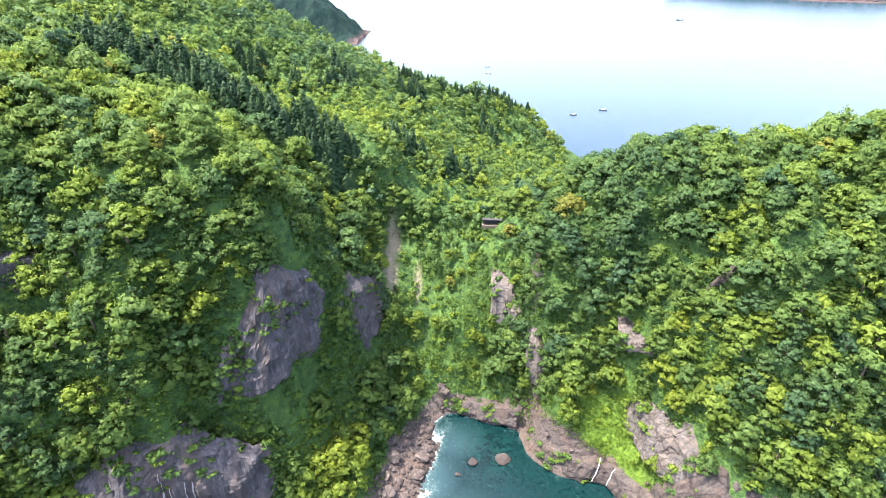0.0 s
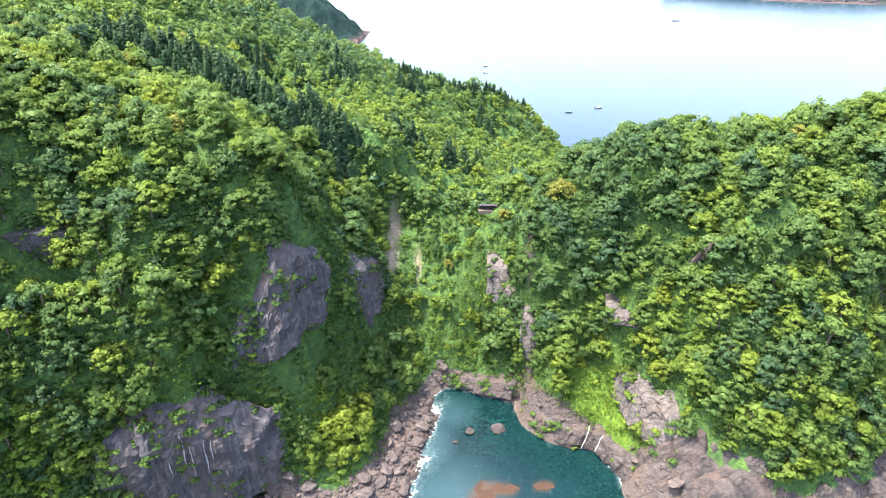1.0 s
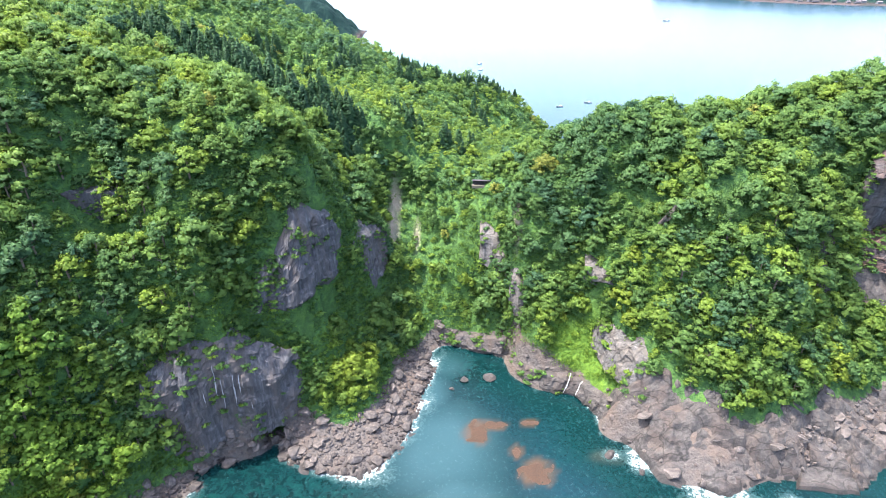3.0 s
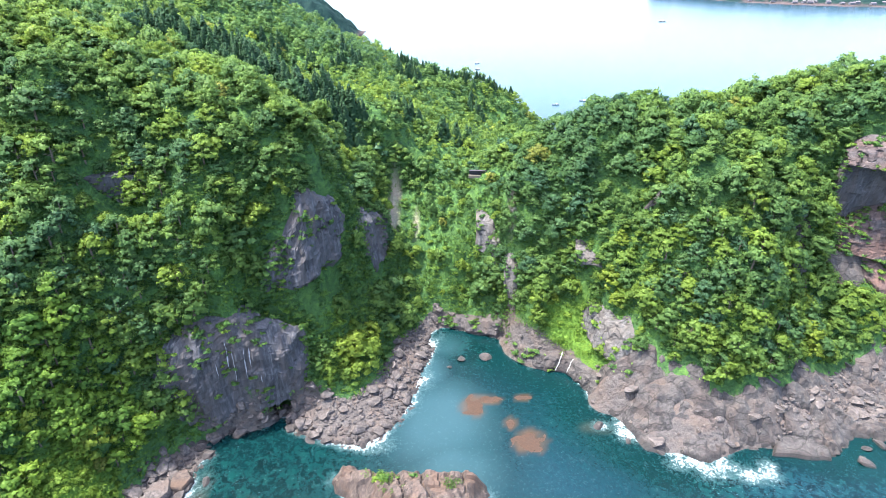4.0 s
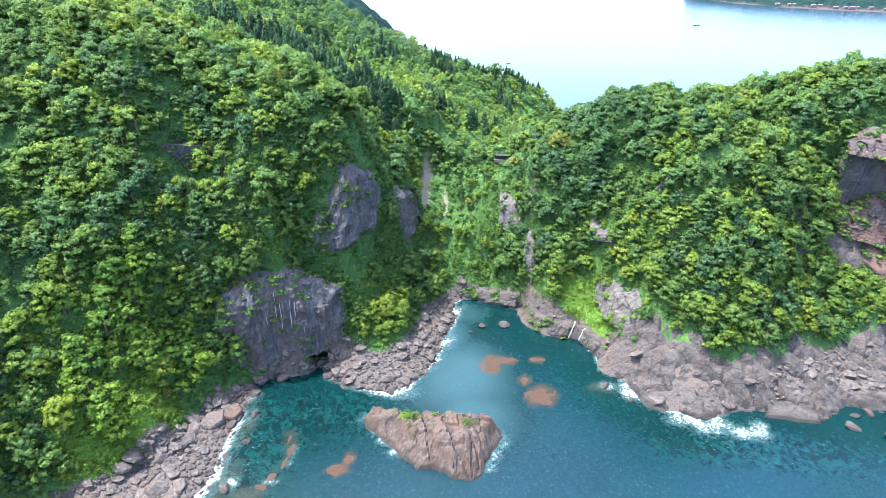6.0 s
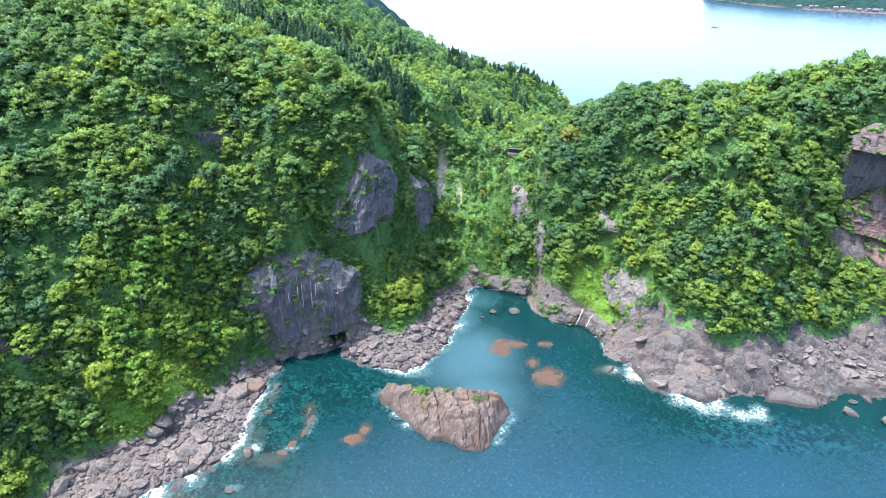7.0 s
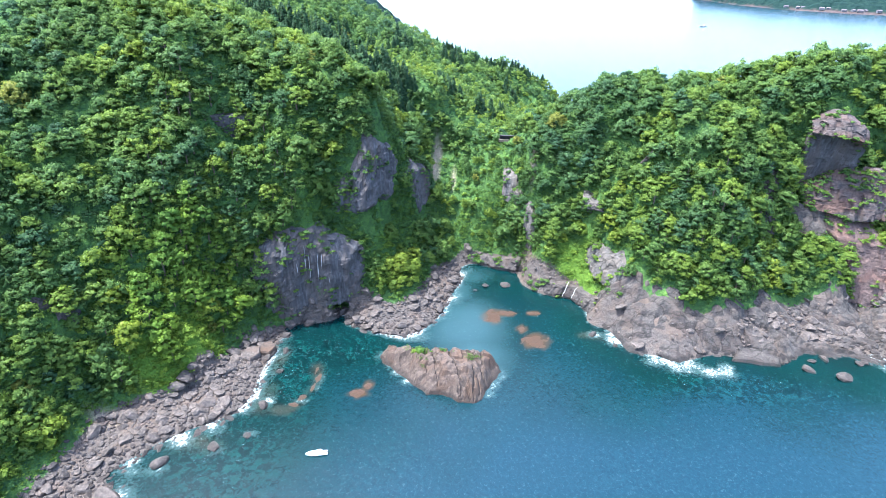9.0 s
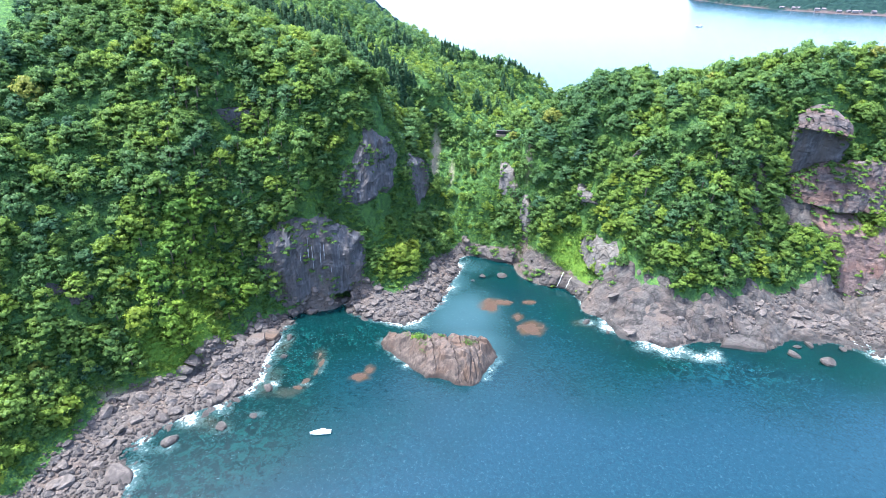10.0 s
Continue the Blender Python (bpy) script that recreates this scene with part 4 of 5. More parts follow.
# a dark hollow under the trees; the rock overhang is added to shade it
rock_wall([(-111, 106, 76), (-104, 109, 73), (-97, 110.5, 72), (-90, 111, 73)], [(-111, 104.5, 88), (-104, 106.5, 88), (-97, 108.5, 87), (-90, 110, 84)],
          cliff_mat, "rock overhang added to shade a hollow of the wooded slope", 0.8, 18, 0.35, 1.0, 0.8, brow=0.5)
rock_wall([(-40, 131, 32), (-35, 137, 26), (-31, 145, 26), (-27, 154, 30), (-24, 164, 32)], [(-40, 139, 62), (-37, 144, 62), (-34, 151, 60), (-29, 159, 56), (-26, 169, 49)],
          cliff_mat, "ochre and grey rock rib under the trees", 1.4, 3, -0.05)
rock_wall([(150, 138, 44), (157, 131.5, 44), (166, 129, 42.5), (178, 128, 41), (190, 128, 40), (212, 128, 40)],
          [(147.5, 142.5, 54), (154, 139, 58), (162, 137, 63), (170, 136, 64), (180, 136.5, 66), (192, 138, 66), (212, 138, 66)],
          east_cliff_mat, "banded grey rock shoulder over the eastern shore", 1.1, 4, 0.08, 2.0, 0.7, brow=1.0)
# the hollow takes a bluer rock than its surroundings, its shade put into the colour
rock_wall([(145, 146, 48), (150, 146, 48), (158, 145.5, 48), (166, 144.5, 48), (173, 145, 50)],
          [(146, 141, 80), (150, 140, 82), (158, 138.5, 82), (166, 138.5, 79), (173, 141, 75)],
          cliff_mat, "hollowed rock under the overhanging cap, bluer to stand for its shade", 1.0, 16, -0.05, 1.0, 0.8, brow=0.0)
rock_wall([(145, 141, 78), (149, 136.5, 79), (155, 131.5, 79), (162, 130.5, 77), (167, 134, 75), (170, 139, 73)],
          [(146, 147, 85), (150.5, 142, 88.5), (156, 137, 89), (163, 136.5, 86), (169, 140, 83), (172, 145, 80)],
          east_cliff_mat, "overhanging grey rock cap below the trees", 1.0, 17, -0.02, 1.0, 0.6, brow=3.0)
rock_wall([(170.5, 116.5, 5), (178, 115, 4.5), (190, 114.5, 5), (215, 113, 5), (245, 112, 6)], [(157, 131, 46.5), (164, 130, 46), (176, 129, 43), (200, 127, 38), (245, 126, 36)],
          rust_mat, "rust-red broken rock slope below the cliff", 0.8, 5, 0.03)
rock_wall([(55, 132, 24), (54.3, 127, 17), (55, 121, 13), (57, 113, 12), (60, 106, 11.5), (66, 100.5, 12.5)],
          [(55.5, 132.3, 27), (57.3, 128.5, 27), (61, 121.5, 27.5), (65, 113.5, 29), (67.5, 107.5, 26), (69.5, 102.5, 19)],
          pale_rock_mat, "pale grey cracked rock face beside the green meadow", 0.9, 15, -0.06, 2.0, 0.55, brow=1.5)
cove_wall, cove_out = rock_wall([(26.5, 147, 0), (26, 141, 0), (24.3, 134.5, -0.8), (28.2, 125.3, -0.8), (37, 119.6, -0.8), (47.3, 117, -0.8), (53.2, 108, -0.8), (56.8, 101, -0.8)],
          [(28.5, 149, 10), (28.5, 142, 9.5), (27.5, 134.5, 9), (31, 128, 8.5), (39, 123, 8), (49.3, 120, 8), (56, 110, 8), (60, 103, 8)],
          ledge_mat, "low weathered rock wall at the edge of the cove", 0.9, 6, 0.05, 1.5, 0.7)
rock_wall([(-4, 149, 1), (6, 146, 1), (14, 142.5, 1), (21, 139, 1), (24, 142, 1)], [(-4, 153, 5), (6, 150, 6), (14, 147, 7), (21, 144, 9), (26, 146, 11)],
          stone_mat, "low weathered rock wall at the head of the cove", 0.8, 7, 0.05, 1.2, 0.6)
rock_wall([(24, 142.5, 18), (28, 141, 17), (32, 143, 18)], [(23, 149.5, 39), (27, 148.5, 38), (31, 148, 34)], pale_rock_mat, "pale rock outcrop between shrubs", 1.0, 9, 0.05, 2.0, 0.7)
rock_wall([(12.5, 160, 33), (18, 159, 31), (23.5, 158, 31)], [(12.5, 167, 47), (18, 166.5, 48.5), (23.5, 165, 47)], pale_rock_mat, "narrow rock outcrop between shrubs", 1.0, 10, 0.05, 2.0, 0.7)
rock_wall([(17, 154.5, 28), (23, 152.5, 26), (28.5, 150.5, 28)], [(17, 160.5, 42), (23, 159.5, 43), (28, 156.5, 41)], pale_rock_mat, "broken pale rock rib between shrubs", 1.1, 14, 0.04, 2.0, 0.6)
rock_wall([(49, 133.5, 40), (54, 132, 38), (60, 132, 37), (64, 130, 35)], [(50, 137, 46), (55, 136, 46.5), (60, 136, 45), (64, 133.5, 42)], pale_rock_mat, "ochre rock outcrop on the wooded slope", 0.9, 11, 0.12, 2.2, 0.6)


rock_wall([(-145, 27, 38), (-139, 31, 33), (-133, 34, 28)], [(-146, 31, 46), (-140, 35.5, 42), (-134, 38, 37)], cliff_mat, "small grey rock showing on the wooded slope", 0.8, 20, 0.02, 1.5, 0.7, brow=1.0)


green_spots = np.vstack(WALL_GREEN)
rng = np.random.default_rng(77)
o = planted("cliff_shrubs", shrubs, green_spots[:, 0], green_spots[:, 1], green_spots[:, 2] - 0.8, rng.uniform(0.25, 0.6, len(green_spots)), shrub_mat, rng)
tagged(o, "green shrubs and vines hanging on the rock faces", "shrubs", kind="stuff")

# two pale trickles down the low wall
trickle_mat = plain("pale_trickle", (0.24, 0.235, 0.225), 0.5)
for k, column in enumerate((0.62, 0.70)):
    j = int(column * cove_wall.shape[1])
    path = cove_wall[1:-1, j] + np.concatenate([cove_out[1:-1, j] * 0.25, np.zeros((cove_wall.shape[0] - 2, 1))], 1)
    side = np.array([0.16, -0.08, 0.0])
    m = len(path)
    v = np.vstack([path - side, path + side * (1.0 + 0.6 * np.sin(np.arange(m)))[:, None]])
    f = np.array([(i, i + m, i + m + 1, i + 1) for i in range(m - 1)])
    tagged(new("trickle", mesh_from("trickle", v, f, trickle_mat, True)), "thin pale trickle down the low rock wall", "waterfall", kind="structure")

streak_mat = plain("white_streak", (0.20, 0.20, 0.21), 0.5)
# white streaks where water runs down the high wall
for column, low, high in ((0.44, 0.50, 0.66), (0.50, 0.52, 0.80), (0.535, 0.40, 0.72), (0.60, 0.42, 0.74), (0.63, 0.55, 0.78), (0.68, 0.42, 0.52)):
    j = int(column * cave_wall.shape[1])
    r0, r1 = int(low * cave_wall.shape[0]), int(high * cave_wall.shape[0])
    path = cave_wall[r0:r1, j] + np.concatenate([cave_out[r0:r1, j] * 0.3, np.zeros((r1 - r0, 1))], 1)
    m = len(path)
    wide = (0.05 + 0.24 * lattice(np.arange(m), 1.0 + j, 5)) * np.sin(np.linspace(0.1, 3.0, m))
    side = np.stack([wide, 0 * wide, 0 * wide], 1)
    path[:, 0] += 0.5 * fbm(np.arange(m), 0.0 * path[:, 0] + j, 5, 2, 9)
    f = np.array([(i, i + m, i + m + 1, i + 1) for i in range(m - 1)])
    tagged(new("trickle", mesh_from("trickle", np.vstack([path - side, path + side]), f, streak_mat, True)), "thin white streak of water down the grey cliff", "waterfall", kind="structure")

# the roof of the sea cave
v, f = ball(3)
v = v * np.array([9.5, 6.5, 7.0]) * (1 + 0.18 * fbm(v[:, 0] * 5, v[:, 2] * 5 + v[:, 1] * 3, 2, 3, 120))[:, None] + np.array([-61, 102, 13])
tagged(new("cave_roof", mesh_from("cave_roof", v, f, cliff_mat, False)), "dark rock roof over the sea cave", "cliff", kind="structure")

# ---- the islet ----
ISLET = [(-36, 66), (-34, 62), (-29, 57.5), (-25.5, 54.5), (-19.4, 49.5), (-14.6, 46.6), (-8.5, 45.2), (-3.4, 42.3), (3.5, 42.2), (8.2, 50), (11.5, 56), (14, 61.5),
         (11, 65.5), (6, 66.5), (0, 66), (-8, 65.5), (-16, 66), (-22, 66), (-27, 67), (-30, 71), (-34, 70.5), (-36, 66)]
ix, iy = np.meshgrid(np.arange(-41, 20, 0.5), np.arange(38, 76, 0.5))
inside = side_distance(ix, iy, ISLET) + 1.6 * fbm(ix, iy, 5, 4, 61)
crest = np.interp(ix, [-37, -33, -29.5, -27, -22, -12, 0, 8, 12, 15], [3.0, 5.0, 3.6, 6, 8.6, 9.4, 9.0, 8.0, 5.6, 3.2])
reach = np.interp(iy, [50, 58, 63], [9.5, 8.0, 3.2])
rise = 1 - (1 - np.clip(inside / reach, 0, 1)) ** 1.7
warp_x, warp_y = ix + 2.2 * fbm(ix, iy, 8, 3, 63), iy + 2.2 * fbm(ix, iy, 8, 3, 64)
block = lattice(np.floor((warp_x + 0.3 * warp_y) / 5.0), np.floor(warp_y / 3.6), 62) - 0.5
clint = lattice(np.floor((warp_x + 0.3 * warp_y) / 1.9), np.floor(warp_y / 1.5), 65) - 0.5
cleft = np.clip(0.05 - np.abs(fbm(ix + 0.4 * iy, 0.35 * iy, 7, 3, 67)), 0, 1) / 0.05
ih = crest * rise + np.clip(inside / 2.5, 0, 1) * (1.7 * block + 0.7 * clint + 2.0 * fbm(ix, iy, 7, 4, 66) + 0.5 * fbm(ix, iy, 1.6, 2, 68) - 1.7 * cleft)
ih = np.where(inside < 0.3, np.minimum(ih, inside * 1.5 - 0.2), ih)
islet = new("islet")
points, quads = np.stack([ix, iy, np.maximum(ih, -2.5)], -1).reshape(-1, 3), grid_faces(ix.shape[1], ix.shape[0])
on_knob = points[quads].mean(1)[:, 0] < -28.8
for piece, chosen in (("main_rock", ~on_knob), ("rock_knob", on_knob)):
    used, at = np.unique(quads[chosen], return_inverse=True)
    new(piece, mesh_from(piece, points[used], at.reshape(-1, 4), islet_mat, False)).parent = islet
tagged(islet, "rugged reddish brown rock islet standing in the cove", "islet")

px = np.array([-20.5, -19.5, -21.5, -18.5, -9.0, -7.5, -10.5, -6.0, -17.0, -15.0, -12.5])
py = np.array([60.5, 61.0, 60.0, 60.2, 61.0, 61.5, 60.7, 60.5, 60.8, 61.2, 58.0])
pz = np.array([float(ih[int(round((b - 38) / 0.5)), int(round((a + 41) / 0.5))]) for a, b in zip(px, py)])
rng = np.random.default_rng(78)
o = planted("islet_shrubs", shrubs, px, py, pz - 0.8, np.array([0.6, 0.55, 0.5, 0.5, 0.4, 0.35, 0.4, 0.3, 0.3, 0.3, 0.3]), shrub_mat, rng)
tagged(o, "bright green shrubs on top of the islet", "shrubs", kind="stuff")

mx, my = rng.uniform(-25, 4, 110), rng.uniform(53, 63, 110)
mz = np.array([float(ih[int(round((b - 38) / 0.5)), int(round((a + 41) / 0.5))]) for a, b in zip(mx, my)])
ok = (mz > 6) & (fbm(mx, my, 9, 2, 68) + 0.03 * (my - 58) > 0.04)
o = planted("islet_moss", [creeper(190 + k, 26, 0.8, 0.28) for k in range(4)], mx[ok], my[ok], mz[ok] + 0.1, rng.uniform(0.6, 1.1, int(ok.sum())), grass_mat, rng)
tagged(o, "thin yellow-green grass patches on top of the islet", "grass", kind="stuff")

# ---- reefs just awash, covered with orange weed ----
REEFS = [(9.5, 100, 3.6, 5.0), (15.5, 102.5, 4.6, 2.2), (22.5, 91, 1.6, 2.4), (28.5, 82.5, 6.0, 4.6), (28.5, 104, 3.2, 1.1), (-41, 43.8, 2.8, 1.9), (-37.8, 48.5, 1.4, 2.2), (-60, 56, 0.8, 2.4), (-58, 50.5, 0.9, 2.6), (-58.8, 45.5, 0.9, 2.2), (-61, 40, 1.3, 1.9), (-63.8, 36, 2.4, 1.3)]
for k, (rx, ry, ra, rb) in enumerate(REEFS):
    px, py = np.meshgrid(np.linspace(-1.5, 1.5, 26), np.linspace(-1.5, 1.5, 26))
    wx, wy = rx + px * ra, ry + py * rb
    h = 0.30 * (0.85 - np.hypot(px, py) + 0.75 * fbm(wx, wy, 2.4, 4, 70 + k)) + 0.08 * fbm(wx, wy, 0.8, 2, 90)
    me = mesh_from("reef", np.stack([wx, wy, np.clip(h, -1.5, 0.14)], -1).reshape(-1, 3), grid_faces(26, 26), reef_mat, True)
    tagged(new("reef", me), "flat orange weed-covered reef just awash in the cove", "reef", "reefs in the cove")


# ---- stones ----
def stone(seed, rings=2, flat=0.7):
    """A broken boulder: a ball cut by random planes."""
    r = np.random.default_rng(seed)
    v, f = ball(rings)
    v = v.copy()
    for _ in range(9):
        d = r.normal(size=3)
        d /= np.linalg.norm(d)
        over = v @ d - r.uniform(0.45, 0.8)
        v -= np.clip(over, 0, None)[:, None] * d
    v *= np.array([1.0, r.uniform(0.65, 0.95), flat * r.uniform(0.7, 1.1)]) * 1.25
    return v, f, None


BIG_STONES = [stone(200 + k) for k in range(9)]
SMALL_STONES = [stone(230 + k, 1) for k in range(9)]
rng = np.random.default_rng(21)
bx, by = scattered(rng, 1.35, -160, 195, -60, 156)
bz, green = sample(bx, by, gz), sample(bx, by, inland)
west = (bx < -2) & (by > -60)
keep = (green < 1.5 - 2 * rng.uniform(0, 1, len(bx))) & (bz > -0.9) & (bz < 12)
keep &= west | (rng.uniform(0, 1, len(bx)) < np.where(bx > 112, 0.85, np.where(by > 110, 0.10, 0.10)))
bx, by, bz = bx[keep], by[keep], bz[keep]
size = np.clip(np.exp(rng.normal(-0.2, 0.48, len(bx))), 0.35, 2.9)
size = np.where(bz < 0.3, size * 0.85, size) * np.where((bx > -50) & (bx < 0), 0.84, 0.92)
order = np.argsort(-(size + 0.5 * ((by > 20) & (by < 120))))
own, rest = order[:280], order[280:]
meshes = []
for v, f, _ in BIG_STONES:
    meshes.append(mesh_from("boulder", v, f, stone_mat, False))
for k in own:
    o = new("boulder", meshes[k % len(meshes)])
    o.matrix_basis = Matrix.LocRotScale((bx[k], by[k], bz[k] + 0.15 * size[k]), Euler((rng.normal(0, 0.25), rng.normal(0, 0.25), rng.uniform(0, 6.28))), (size[k] * 1.1,) * 3)
    tagged(o, "rounded grey-brown boulder on the stony shore" if bx[k] < 0 else "angular brown boulder on the rocky shore", "boulder", "boulders on the shore")
o = planted("shore_stones", SMALL_STONES, bx[rest], by[rest], bz[rest] + 0.1, size[rest], stone_mat, rng)
tagged(o, "jumbled grey-brown stones of the boulder beach", "stones", kind="stuff")

# the eastern ledges: tilted beds of rock, stepped and cracked
ex, ey = np.meshgrid(np.arange(20, 196, 0.7), np.arange(70, 136, 0.7))
ez = land_height(ex, ey)
back = side_distance(ex, ey, GREEN_EDGE)
bed_u = 0.93 * ex - 0.37 * ey + 2.5 * fbm(ex, ey, 12, 3, 101)
bed_v = 0.37 * ex + 0.93 * ey + 5 * fbm(ex, ey, 16, 4, 102)
cell_u, cell_v = np.floor(bed_v / 3.0), np.floor(bed_u / 8.5 + 3 * lattice(np.floor(bed_v / 3.0), 1.0, 103))
tilt = (bed_v / 3.0 - cell_u - 0.5)
ez = ez + 1.5 + 2.3 * (lattice(cell_u, cell_v, 104) - 0.45) - 1.5 * tilt + 3.0 * fbm(ex, ey, 16, 3, 105) + 0.35 * fbm(ex, ey, 4, 2, 106) - 2.8 * np.clip(0.07 - np.abs(fbm(ex, ey, 11, 3, 108)), 0, 1) / 0.07 - 0.9 * np.clip(0.06 - np.abs(fbm(ex * 0.4 + ey, ey - ex, 6, 3, 109)), 0, 1) / 0.06
ez = ez - np.clip((back + 1.0 + 3 * fbm(ex, ey, 9, 2, 107)) * 0.8, 0, 5) - np.clip(0.6 - sample(ex, ey, gz), 0, 4) - np.clip((58 - ex) * 0.4, 0, 6)
ez[1:-1, 1:-1] = 0.4 * ez[1:-1, 1:-1] + 0.15 * (ez[:-2, 1:-1] + ez[2:, 1:-1] + ez[1:-1, :-2] + ez[1:-1, 2:])
me = mesh_from("ledges", np.stack([ex, ey, ez], -1).reshape(-1, 3), grid_faces(ex.shape[1], ex.shape[0]), ledge_mat, False)
tagged(new("shore_ledges", me), "tilted brown rock ledges along the eastern shore", "rocks", kind="structure")

# single rocks standing in the water
WATER_ROCKS = [(16.3, 127, 2.7), (6, 126, 1.7), (1, 121, 0.9), (53.5, 90, 2.0), (137, 74, 2.4), (149, 71, 3.2), (147, 82, 2.2), (141, 80, 1.6), (-97.8, 6.1, 2.6), (-83.1, 13.8, 2.2), (-74, 20, 1.4), (-74, 34.7, 2.0), (-74.2, 53.3, 1.5),
               (-76.2, 65.7, 1.6), (-106.2, -8.5, 4.2), (-93, 50, 2.6), (-105.5, 40.5, 4.0), (-107, 36.5, 3.0), (-55, 88, 2.4), (160, 80, 1.6), (62, 83, 1.2), (-13, 131, 1.8), (-9, 139, 1.6)]
for k, (px, py, r) in enumerate(WATER_ROCKS):
    o = new("sea_rock", meshes[k % len(meshes)])
    o.matrix_basis = Matrix.LocRotScale((px, py, max(0.1, float(sample(px, py, gz))) + 0.12 * r), Euler((0.1 * (k % 3), 0.1, 1.3 * k)), (r, r, r * 0.9))
    tagged(o, "wet brown rock rising from the shallow water", "rock", "rocks in the water")


# two great flat slabs on the boulder beach, and a smooth wedge of rock at the tip of the ledges
def slab(name, outline, z, thick, slope, mat, label, seed):
    """A thick plate of rock with a worn rim, its top tilted by slope."""
    pts = np.array(outline, float)
    mid = pts.mean(0)
    u, w = np.meshgrid(np.linspace(0, 1, 4 * len(pts) + 1)[:-1], [0.0, 0.35, 0.7, 0.9, 1.0, 1.06])
    k = u * len(pts)
    i = np.floor(k).astype(int) % len(pts)
    edge = pts[i] * (1 - (k - np.floor(k)))[..., None] + pts[(i + 1) % len(pts)] * (k - np.floor(k))[..., None]
    at = mid + (edge - mid) * (w + 0.10 * w * fbm(edge[..., 0], edge[..., 1], 2.5, 3, seed))[..., None]
    h = z + slope[0] * (at[..., 0] - mid[0]) + slope[1] * (at[..., 1] - mid[1]) + 0.45 * fbm(at[..., 0], at[..., 1], 3, 3, seed + 1)
    h = h - thick * np.select([w > 1.03, w > 0.95], [1.0, 0.22], 0.0)
    n_u = u.shape[1]
    f = [(a * n_u + b, a * n_u + (b + 1) % n_u, (a + 1) * n_u + (b + 1) % n_u, (a + 1) * n_u + b) for a in range(5) for b in range(n_u)]
    v = np.stack([at[..., 0], at[..., 1], h], -1).reshape(-1, 3)
    return tagged(new(name, mesh_from(name, v, np.array(f), mat, False)), label, "rock")


slab("flat_boulder", [(-92, 57), (-87, 55.5), (-84.5, 60), (-86, 64.5), (-91, 63)], 3.6, 3.2, (-0.02, 0.04), stone_mat, "great flat grey-brown boulder on the stony beach", 301)
slab("flat_boulder", [(-86.3, 62), (-81.5, 61.5), (-80, 65.5), (-83, 69), (-86, 67)], 2.9, 3.0, (-0.03, 0.05), islet_mat, "great flat tan boulder beside the water", 305)
slab("rock_wedge", [(126.5, 75), (118, 75.5), (108, 77), (112, 83), (118, 88.5), (127, 91), (128.5, 84)], 2.4, 4.0, (0.02, 0.21), ledge_mat, "smooth reddish wedge of bare rock running into the sea", 309)


# ---- boats ----
white_paint, blue_paint, dark_trim = plain("boat_white", (0.82, 0.83, 0.82), 0.35), plain("boat_blue", (0.10, 0.22, 0.35), 0.4), plain("dark_trim", (0.05, 0.05, 0.055), 0.5)
far_hull = plain("far_hull", (0.16, 0.15, 0.15), 0.5)


def part(name, bm, mat, parent, label=""):
    me = bpy.data.meshes.new(name)
    bm.to_mesh(me)
    bm.free()
    me.materials.append(mat)
    o = new(name, me)
    o.parent = parent
    if label:
        tagged(o, label)
    return o


def box(bm, x0, x1, y0, y1, z0, z1, bevel=0.0):
    made = bmesh.ops.create_cube(bm, size=1.0)["verts"]
    for v in made:
        v.co = Vector(((x0 + x1) / 2 + v.co.x * (x1 - x0), (y0 + y1) / 2 + v.co.y * (y1 - y0), (z0 + z1) / 2 + v.co.z * (z1 - z0)))
    if bevel:
        edges = {e for v in made for e in v.link_edges}
        bmesh.ops.bevel(bm, geom=list(edges), offset=bevel, segments=2, affect="EDGES")


def hull_mesh(length, beam, depth):
    """An open boat: flared sides, pointed bow, square stern, a deck set down inside the gunwale."""
    bm = bmesh.new()
    rows = []
    for k in range(13):
        t = k / 12
        w = beam / 2 * min(1.0, 0.82 + 0.4 * t) * (1 - max(0, (t - 0.55) / 0.45) ** 2.2)
        sheer = depth * (0.8 + 0.45 * t * t)
        x = length * (t - 0.5)
        rows.append([bm.verts.new(p) for p in ((x, -0.62 * w, -0.25), (x, -w, sheer), (x, -0.86 * w, sheer), (x, -0.82 * w, sheer - 0.32), (x, 0.82 * w, sheer - 0.32), (x, 0.86 * w, sheer), (x, w, sheer), (x, 0.62 * w, -0.25))])
    for a, b in zip(rows[:-1], rows[1:]):
        for i in range(7):
            bm.faces.new((a[i], b[i], b[i + 1], a[i + 1]))
    bm.faces.new(rows[0])
    bmesh.ops.remove_doubles(bm, verts=bm.verts, dist=0.01)
    bmesh.ops.recalc_face_normals(bm, faces=bm.faces)
    return bm


